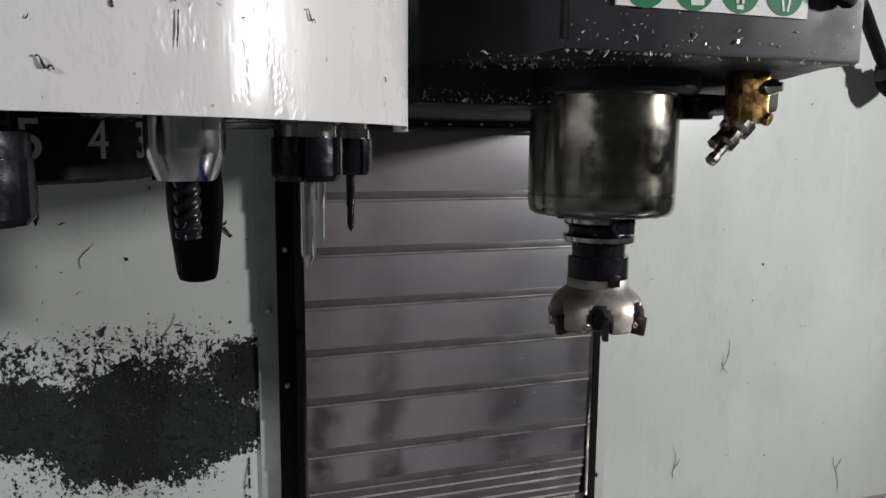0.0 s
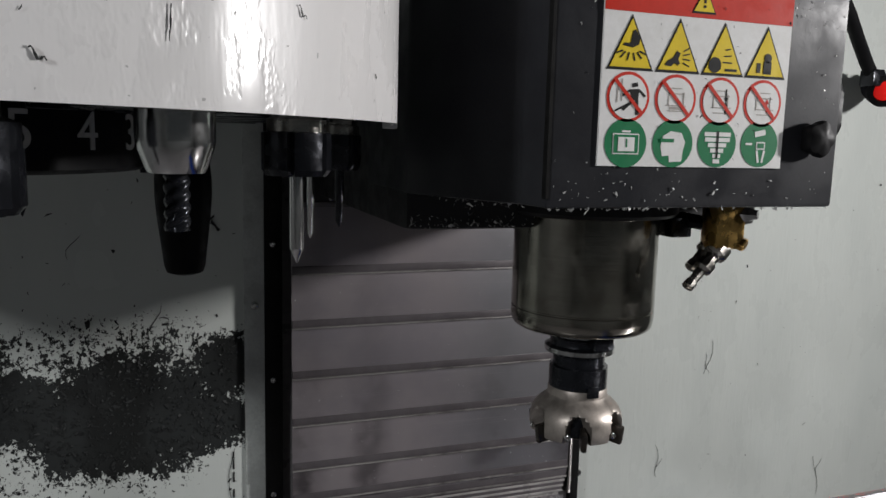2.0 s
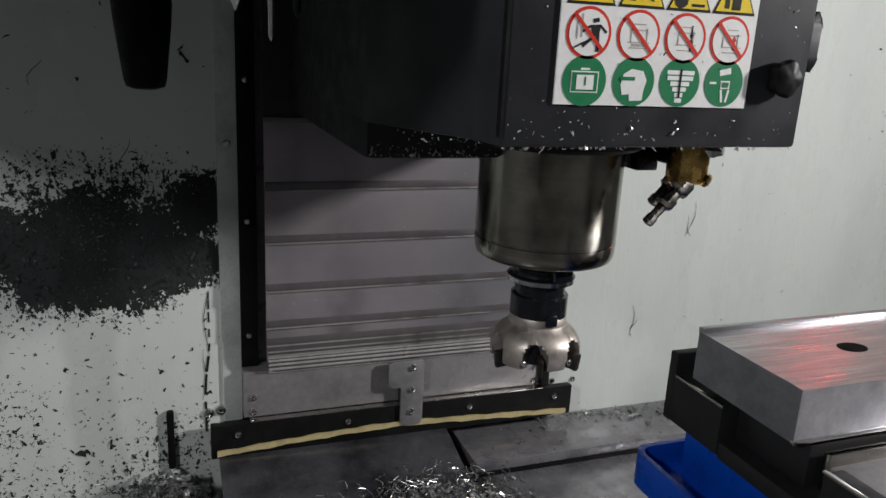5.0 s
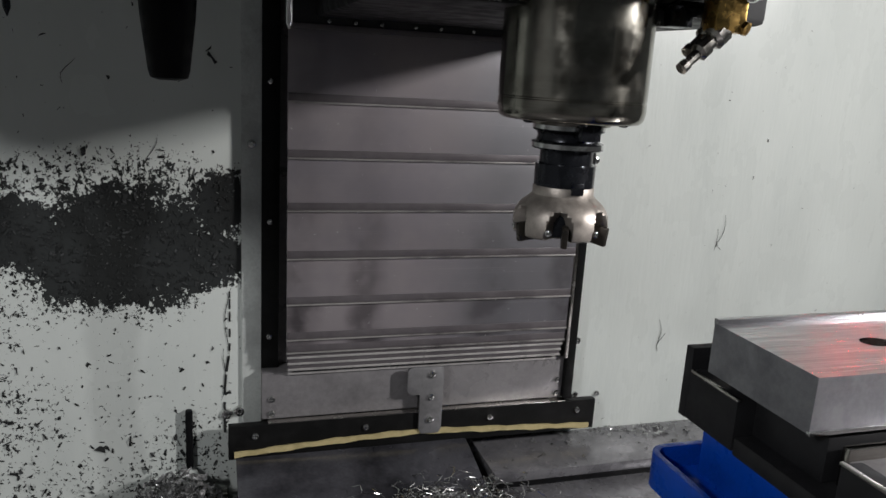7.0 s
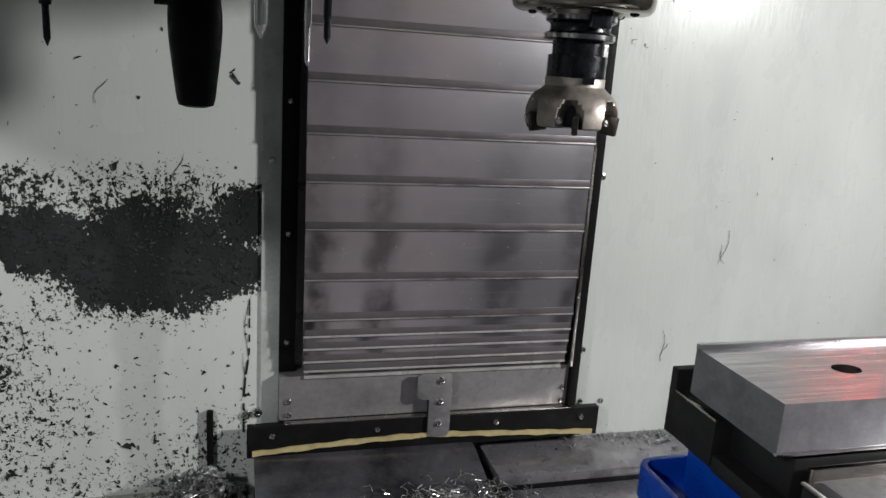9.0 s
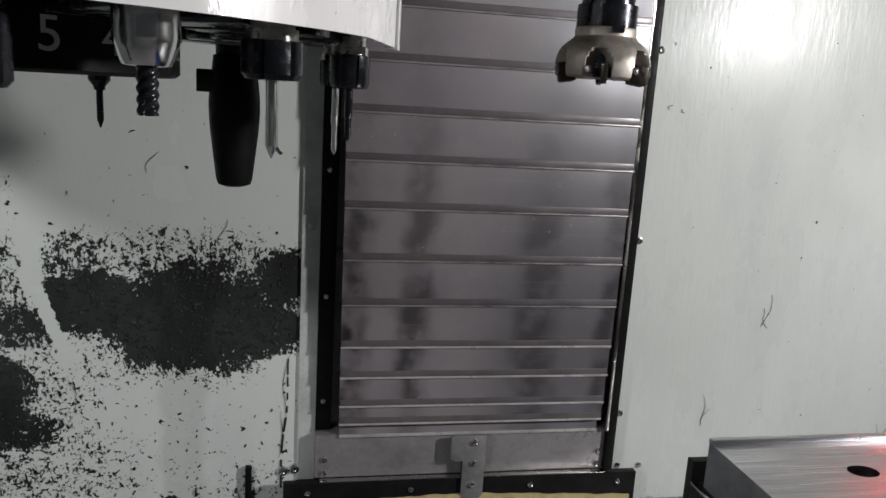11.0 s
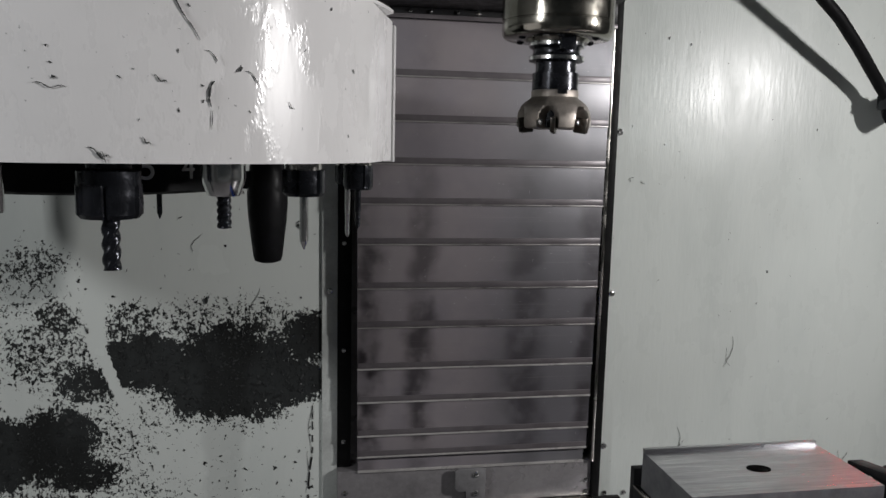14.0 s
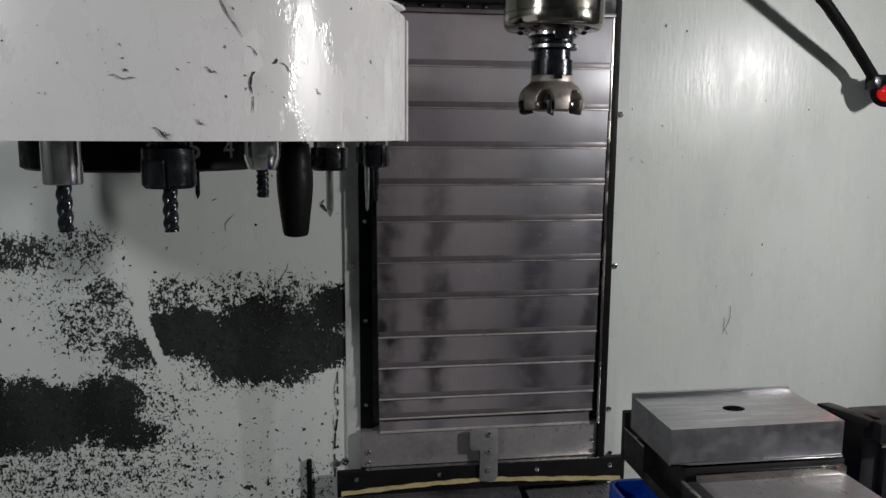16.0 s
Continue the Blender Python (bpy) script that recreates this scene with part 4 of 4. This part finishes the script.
flakes("stuck_chips", M_CHIPD, spots, 0.0018, mag, "dark chips stuck to the cover", flat=0.15, curl=0.2)


def scratch(a0, z0, a1, z1, w, bend=0.0):
    """A long curled chip that clings to the cover."""
    pts = []
    for i in range(9):
        u = i / 8
        a = radians(a0 + (a1 - a0) * u + bend * math.sin(u * math.pi))
        pts.append((CX + 0.2898 * math.cos(a), CY + 0.2898 * math.sin(a), z0 + (z1 - z0) * u + 0.0012 * math.sin(u * 9)))
    w *= 0.62
    return tube(pts, w, 5, None, lambda i: w * (0.3 + 0.9 * math.sin(math.pi * (i + 0.6) / 9.2) * (0.6 + 0.4 * math.sin(i * 2.3))))


for s in ((-67.5, 0.958, -63, 0.921, 0.0008, 0), (-62.3, 0.915, -61, 0.907, 0.0006, 0.8), (-61.2, 0.896, -61.7, 0.879, 0.0015, -0.5), (-61.5, 0.877, -61.7, 0.864, 0.0006, 0), (-82.2, 0.889, -78.6, 0.887, 0.0006, 0.0), (-68.8, 0.897, -67.2, 0.893, 0.0008, 0), (-56.8, 0.904, -55.2, 0.895, 0.0007, 0.8), (-76.6, 0.852, -74.6, 0.842, 0.0009, 0.4), (-75.2, 0.8485, -74.2, 0.846, 0.0006, 0), (-70.4, 0.858, -69.4, 0.854, 0.0008, 0), (-50, 0.885, -49, 0.880, 0.0006, 0)):
    part("long_chip", scratch(*s), M_CHIPD, mag, "thin dark curl of swarf")

# ---- red pointer lamp on its gooseneck ----
pl = thing("pointer_lamp", "black gooseneck lamp with a glowing red lens", "lamp")
PLP = Vector((0.698, -0.045, 0.924))
neck = [(0.385, -0.115, 1.165), (0.44, -0.108, 1.130), (0.49, -0.102, 1.096), (0.54, -0.092, 1.060), (0.59, -0.075, 1.020), (0.63, -0.058, 0.988), (0.660, -0.047, 0.962), (0.676, -0.045, 0.944)]
part("gooseneck", tube(neck, 0.0095, 12), M_RUBBER, pl)
part("base", box(0.355, 0.395, -0.125, -0.085, 1.145, 1.185, 0.005), M_RUBBER, pl)
part("arm", box(0.365, 0.385, -0.085, 0.0, 1.155, 1.175, 0.003), M_RUBBER, pl)
part("body", lathe([(0.014, -0.028), (0.022, -0.024), (0.024, 0.0), (0.024, 0.016), (0.0160, 0.018), (0.0155, 0.012)], 28, None, along(PLP, (0.30, -0.72, 0.70))), M_RUBBER, pl)
part("clamp", box(0.666, 0.690, -0.058, -0.032, 0.926, 0.952, 0.004), M_OXIDE, pl)
part("lens", lathe([(0.0150, 0.010), (0.0140, 0.016), (0.008, 0.020), (0.003, 0.0215)], 24, None, along(PLP, (0.30, -0.72, 0.70))), M_REDLENS, pl, "glowing red lens")
ld = bpy.data.lights.new("pointer_light", "SPOT")
ld.energy, ld.color, ld.spot_size, ld.spot_blend, ld.shadow_soft_size = 0.45, (1.0, 0.02, 0.015), radians(34), 0.9, 0.014
lo = new("pointer_light", ld)
lo.matrix_world = look(PLP + (Vector((0.30, -0.72, 0.70)) - PLP).normalized() * 0.03, (0.15, -0.58, 0.57))

# ---- table, vise and workpiece ----
structure("chip_tray", prism([(0.0, 0.125), (-0.30, 0.10), (-1.70, 0.05), (-1.70, 0.03), (-0.30, 0.08), (0.0, 0.105)], -1.35, 0.055, 0, None, Matrix(((0, 0, 1, 0), (1, 0, 0, 0), (0, 1, 0, 0), (0, 0, 0, 1)))), M_DARK, "oily dark sloping chip tray", "floor")
ledge = structure("trim_ledge", box(-1.30, -0.262, -0.012, -0.0005, 0.160, 0.168, 0.001), M_STEEL, "bright steel edge along the panel's foot", "trim")
sheet = prism([(-0.0345, 0.228), (-0.05, 0.226), (-0.15, 0.200), (-0.32, 0.135), (-0.32, 0.130), (-0.15, 0.195), (-0.0345, 0.222)], -0.252, 0.056, 0, None, Matrix(((0, 0, 1, 0), (1, 0, 0, 0), (0, 1, 0, 0), (0, 0, 0, 1))))
tagged(part("guide_sheet", sheet, M_SHEET), "dark oily sheet steel sloping down from the bar", "sheet")
deck = thing("table_cover", "dark steel stepped way cover over the table guides", "way cover")
part("plate", box(0.076, 0.60, -0.104, -0.002, 0.194, 0.208, 0.002), M_DECK, deck, "upper oily cover plate")
# black strips under the plates paint the shade of the undercut risers
part("dark_band", box(0.080, 0.60, -0.1035, -0.098, 0.1865, 0.194), M_RUBBER, deck, "black strip for the shaded undercut below the plate")
part("plate", box(0.086, 0.62, -0.30, -0.096, 0.172, 0.186, 0.002), M_DECK, deck)
part("dark_band", box(0.090, 0.62, -0.2995, -0.294, 0.1645, 0.172), M_RUBBER, deck)
part("plate", box(0.082, 0.64, -0.70, -0.29, 0.150, 0.164, 0.002), M_DECK, deck)
part("flank", box(0.078, 0.0855, -0.094, -0.004, 0.03, 0.194, 0.001), M_CAST, deck)
part("flank", box(0.088, 0.096, -0.70, -0.098, 0.03, 0.150, 0.001), M_CAST, deck)
table = thing("machine_table", "grey steel machine table", "table")
part("foot", box(0.14, 0.90, -0.95, -0.57, 0.05, 0.178, 0.003), M_CAST, table)
part("slab", box(0.125, 0.95, -0.98, -0.55, 0.178, 0.3585, 0.003), M_DARK, table)

wp = thing("workpiece", "milled aluminium plate with an oblong hole", "workpiece")
wp.location = (-0.004, 0.001, -0.0015)
WX0, WX1, WY0, WY1, WZ0, WZ1 = 0.058, 0.240, -0.621, -0.524, 0.531, 0.567
hx, hy, hr = 0.148, -0.574, 0.0085
bm = bmesh.new()
N = 32
hole = [(hx + hr * 1.35 * math.cos(2 * math.pi * i / N), hy + hr * math.sin(2 * math.pi * i / N)) for i in range(N)]


def on_rim(i):
    a = 2 * math.pi * i / N + 1e-4
    c, s = math.cos(a), math.sin(a)
    k = min(((WX1 - hx) if c > 0 else (WX0 - hx)) / c, ((WY1 - hy) if s > 0 else (WY0 - hy)) / s)
    return (hx + k * c, hy + k * s)


rim = [on_rim(i) for i in range(N)]
for cx, cy in ((WX0, WY0), (WX0, WY1), (WX1, WY0), (WX1, WY1)):
    j = min(range(N), key=lambda i: (rim[i][0] - cx) ** 2 + (rim[i][1] - cy) ** 2)
    rim[j] = (cx, cy)
V = {(w, i, z): bm.verts.new((*(hole if w == "h" else rim)[i], zz)) for w in "hr" for i in range(N) for z, zz in (("b", WZ0), ("t", WZ1))}
for i in range(N):
    j = (i + 1) % N
    bm.faces.new((V["h", i, "t"], V["r", i, "t"], V["r", j, "t"], V["h", j, "t"]))
    bm.faces.new((V["r", i, "b"], V["h", i, "b"], V["h", j, "b"], V["r", j, "b"]))
    bm.faces.new((V["r", i, "b"], V["r", j, "b"], V["r", j, "t"], V["r", i, "t"]))
    bm.faces.new((V["h", i, "b"], V["h", i, "t"], V["h", j, "t"], V["h", j, "b"]))
bmesh.ops.recalc_face_normals(bm, faces=bm.faces)
plate_ob = part("plate", bm, M_ALU, wp)
plate_ob.data.materials.append(M_ALUSIDE), plate_ob.data.materials.append(M_CHROME)
for poly in plate_ob.data.polygons:
    # top faces milled, bore bright, sides in the darker shaded grey
    poly.material_index = 0 if poly.normal.z > 0.5 else 2 if math.hypot(poly.center.x - hx, poly.center.y - hy) < 0.02 else 1
part("ridge", box(WX0, WX1, WY1 - 0.004, WY1 + 0.001, WZ1 - 0.001, WZ1 + 0.0035, 0.0005), M_ALU, wp, "thin uncut ridge")
part("foot_burr", box(WX0 - 0.0005, WX1 + 0.0005, WY0 - 0.0015, WY0 + 0.002, WZ0 - 0.0008, WZ0 + 0.002, 0.0005), M_CHROME, wp, "bright burr along the lower edge")

vise = thing("machine_vise", "blue cast machine vise with black steel jaws", "vise")
vise.location = (0.001, 0.001, -0.005)
part("body", box(0.088, 0.218, -0.98, -0.482, 0.425, 0.487, 0.006), M_BLUE, vise)


def rounded(x0, x1, y0, y1, r, n=6):
    """A plan outline open at its front end y0, with round corners at the back."""
    left = [(x0 + r - r * math.cos(i / n * math.pi / 2), y1 - r + r * math.sin(i / n * math.pi / 2)) for i in range(n + 1)]
    right = [(x1 - r + r * math.sin(i / n * math.pi / 2), y1 - r + r * math.cos(i / n * math.pi / 2)) for i in range(n + 1)]
    return [(x0, y0)] + left + right + [(x1, y0)]


flange = part("flange", prism(rounded(0.050, 0.256, -0.98, -0.466, 0.016), 0.418, 0.4285, 0.002), M_BLUE, vise, "blue coolant trough round the vise body")
rim_out, rim_in = rounded(0.0495, 0.2565, -0.979, -0.4655, 0.0165), rounded(0.0555, 0.2505, -0.979, -0.4715, 0.0105)
part("rim", prism(rim_out + rim_in[::-1], 0.4180, 0.447, 0.0012), M_BLUE, flange, "raised rim")
part("base", box(0.128, 0.190, -0.96, -0.56, 0.3635, 0.4178, 0.004), M_BLUE, vise)
part("clamp_bolt", lathe([(0.006, 0.4285), (0.012, 0.4285), (0.012, 0.436), (0.010, 0.440), (0.006, 0.440), (0.006, 0.434)], 20, None, Matrix.Translation((0.072, -0.590, 0))), M_OXIDE, vise, "black socket bolt")
part("fixed_jaw", box(0.055, 0.250, -0.556, -0.502, 0.489, 0.5265, 0.0015), M_CAST, vise, "black steel stepped jaw")
part("jaw_plate", box(0.055, 0.250, -0.5025, -0.494, 0.4885, 0.5435, 0.001), M_CAST, vise, "black steel jaw plate")
part("slideway", box(0.0555, 0.2495, -0.98, -0.5565, 0.487, 0.500, 0.002), M_CAST, vise, "black slideway")
# edge highlight of the jaw, laid on as a bright steel strip
part("edge", box(0.0540, 0.0570, -0.557, -0.504, 0.5253, 0.5278, 0.0005), M_STEEL, vise, "thin bright strip for the jaw's edge highlight")
part("step", box(0.070, 0.240, -0.62, -0.5563, 0.500, 0.5305, 0.0015), M_CAST, vise)
part("moving_jaw", box(0.078, 0.236, -0.80, -0.628, 0.500, 0.519, 0.003), M_DARK, vise, "grey oily moving jaw cover")
part("jaw_lug", box(0.0545, 0.070, -0.68, -0.645, 0.500, 0.5290, 0.002), M_CAST, vise, "black steel lug")
part("lug_edge", box(0.0535, 0.0565, -0.681, -0.645, 0.5285, 0.5305, 0.0004), M_STEEL, vise, "bright strip along the lug's edge")
part("jaw_edge", box(0.078, 0.236, -0.629, -0.623, 0.500, 0.5265, 0.001), M_STEEL, vise, "bright jaw edge")
part("jaw_cheek", box(0.062, 0.078, -0.80, -0.64, 0.500, 0.514, 0.002), M_CAST, vise)
clampt = thing("step_clamp", "dark steel clamp with a bright ground edge beside the plate", "clamp")
clampt.location.x = 0.012
part("bar", prism([(0.246, -0.545), (0.262, -0.545), (0.285, -0.60), (0.268, -0.60)], 0.548, 0.556, 0.001), M_CAST, clampt)
part("block", box(0.272, 0.36, -0.612, -0.56, 0.535, 0.556, 0.002), M_CAST, clampt, "dark ground block")
part("edge", box(0.274, 0.36, -0.613, -0.606, 0.531, 0.536, 0.001), M_STEEL, clampt, "bright edge")
part("post", box(0.285, 0.36, -0.605, -0.565, 0.3590, 0.532, 0.002), M_CAST, clampt)
part("strap", box(0.262, 0.285, -0.60, -0.56, 0.46, 0.549, 0.002), M_CAST, clampt)

# ---- swarf ----
rnd = random.Random(11)


def mud(x, z):
    d = 0.0
    for cx, cz, rx, rz, k in STAIN:
        r = math.hypot((x - cx) / rx, (z - cz) / rz) + rnd.gauss(0, 0.22)
        d = max(d, k * min(1.0, max(0.0, (1.6 - r) / 0.9)))
    return d


spots = []
while len(spots) < 5600:
    x, z = rnd.uniform(-0.95, -0.25), rnd.uniform(0.17, 0.78)
    if rnd.random() < mud(x, z) ** 2 + 0.008 and not (abs(x + 0.573 - max(0.0, 0.54 - z) * 0.37) < 0.012 and z > 0.43):
        spots.append(((x, -0.0004, z), (0, -1, 0)))
low = [(x, z) for x, z in ((rnd.uniform(-0.9, -0.26), 0.165 + abs(rnd.gauss(0, 0.06))) for i in range(900)) if rnd.random() < 0.25 + 0.6 * mud(x, z)]
flakes("foot_swarf", M_CHIPD, [((x, -0.0004, z), (0, -1, 0)) for x, z in low], 0.0042, None, "larger dark chips along the panel's foot", "swarf", flat=0.2, curl=0.35)
flakes("wall_swarf", M_CHIPD, spots, 0.0032, None, "dark swarf flakes clinging to the white panel", "swarf", flat=0.12, curl=0.15)
spots = [((rnd.uniform(0.23, 1.1), -0.0004, rnd.uniform(0.22, 1.05)), (0, -1, 0)) for i in range(90)]
slot = box(-0.313, -0.304, -0.010, 0.0, 0.205, 0.286, 0.003)
tagged(part("rubber_stop", slot, M_RUBBER), "black rubber stop strip on the stained panel", "stop strip")
flakes("wall_flecks", M_CHIPD, spots, 0.0022, None, "few dark flecks on the pale panel", "swarf", flat=0.1, curl=0.3)


def hair(places):
    bm = bmesh.new()
    for x, z, ln, a in places:
        pts = [(x + ln * (u - 0.5) * math.sin(a) + 0.004 * math.sin(u * 5 + ln * 90), -0.0012, z + ln * (u - 0.5) * math.cos(a)) for u in (0, 0.2, 0.4, 0.6, 0.8, 1)]
        tube(pts, 0.0005, 4, bm, lambda i: 0.00014 + 0.00028 * math.sin((i + 0.6) / 6.2 * math.pi))
    return bm


tagged(part("stuck_curls", hair([(0.454, 0.51, 0.055, 0.2), (0.450, 0.50, 0.035, -0.4), (0.369, 0.352, 0.05, -0.1), (0.372, 0.34, 0.03, 0.25), (0.691, 0.286, 0.07, -0.15), (0.695, 0.30, 0.03, 0.2), (0.255, 0.804, 0.014, 1.0), (0.275, 0.80, 0.012, 2.0), (-0.345, 0.61, 0.04, 0.25), (-0.43, 0.70, 0.03, 0.4), (-0.26, 0.40, 0.09, 0.05), (-0.265, 0.33, 0.07, 0.1), (-0.53, 0.39, 0.05, -0.25)]), M_CHIPD), "thin dark curls of swarf stuck to the panels", "swarf", kind="stuff")


line = bmesh.new()
z = 0.44
while z > 0.262:
    ln = rnd.uniform(0.004, 0.014) if z > 0.37 else rnd.uniform(0.012, 0.03)
    xs = [-0.2575 - 0.007 * min(1.0, max(0.0, (0.366 - q) / 0.05)) for q in (z, z - ln)]
    tube([(xs[0], -0.0008, z), (xs[1], -0.0008, z - ln)], 0.0011 if z > 0.37 else 0.0016, 5, line)
    z -= ln + rnd.uniform(0.002, 0.012)
tagged(part("swarf_line", line, M_CHIPD), "broken line of dark swarf along the panel seam", "swarf", kind="stuff")


def pile(n, cx, cy, z, sx, sy, h):
    out = []
    for i in range(n):
        x, y = rnd.gauss(cx, sx), rnd.gauss(cy, sy)
        top = h * math.exp(-((x - cx) / sx) ** 2 / 2 - ((y - cy) / sy) ** 2 / 2)
        out.append(((x, min(y, -0.004), z + rnd.uniform(0, 1) * top), (rnd.gauss(0, 1), rnd.gauss(0, 1), 1)))
    return out


flakes("swarf_pile", M_CHIP, pile(2400, -0.325, -0.055, 0.125, 0.055, 0.040, 0.105), 0.0105, None, "heap of curled grey swarf in the corner", "swarf", flat=0.9, curl=0.5)
flakes("tray_swarf", M_CHIP, pile(1500, -0.01, -0.155, 0.186, 0.055, 0.018, 0.03) + pile(1800, -0.6, -0.05, 0.125, 0.25, 0.035, 0.035), 0.008, None, "loose curled swarf lying in the chip tray", "swarf", flat=0.9, curl=0.5)
flakes("deck_swarf", M_CHIP, [((rnd.uniform(0.08, 0.5), rnd.uniform(-0.10, -0.005), 0.208), (0, 0, 1)) for i in range(110)] + [((rnd.gauss(0.34, 0.05), -0.006 - abs(rnd.gauss(0, 0.014)), 0.208), (0, 0, 1)) for i in range(130)], 0.005, None, "scattered chips on the table cover", "swarf", flat=0.3)
wire = bmesh.new()
for i in range(185):
    a, x, y = rnd.uniform(0, 6.28), rnd.gauss(-0.005, 0.045), rnd.gauss(-0.150, 0.018)
    if i > 150:
        x, y = rnd.gauss(-0.325, 0.035), min(-0.03, rnd.gauss(-0.075, 0.02))
    lift = rnd.random() * (1.0 if i <= 150 else 2.2)
    pts = [(x + 0.05 * (u / 9 - 0.5) * math.cos(a) + 0.004 * math.sin(u * 1.9 + i), y + 0.05 * (u / 9 - 0.5) * math.sin(a) + 0.004 * math.cos(u * 1.9 + i), (0.190 if i <= 150 else 0.15) + 0.030 * lift + 0.004 * math.sin(u * 1.3)) for u in range(10)]
    tube(pts, 0.0006, 4, wire)
tagged(part("swarf_wire", wire, M_CHROME), "bright springy swarf curls in the tray", "swarf", kind="stuff")


# ---- what moves ----
HEAD = [(0.0, -0.001), (0.5, -0.022), (1.0, -0.047), (1.5, -0.0705), (2.0, -0.0935), (2.5, -0.115), (3.0, -0.137), (3.5, -0.156), (4.0, -0.1745), (4.5, -0.1855), (4.7, -0.186), (5.2, -0.185), (5.5, -0.171), (6.0, -0.141), (6.5, -0.112), (7.0, -0.083), (7.5, -0.053), (8.0, -0.025), (8.5, 0.003), (9.0, 0.031), (9.5, 0.059), (10.0, 0.087), (10.5, 0.115), (11.0, 0.143), (11.5, 0.171), (11.85, 0.1885), (12.0, 0.189), (12.5, 0.189), (16.0, 0.189)]


def panel_height(k, drop):
    """The lip of panel k when the head stands drop below its upper end."""
    rest, s = 0.336 + 0.0055 * (11 - k), SOFT[k]
    full = s * math.log(math.exp((LIPS[k] - rest) / s) - 1)
    return rest + s * math.log(1 + math.exp((full - drop) / s))


def motions():
    walk(head, [(t, pose(0, 0, d)) for t, d in HEAD])
    for k, panel in enumerate(PANELS):
        walk(panel, [(t, pose(0, 0, panel_height(k, 0.189 - d))) for t, d in HEAD])


motions()
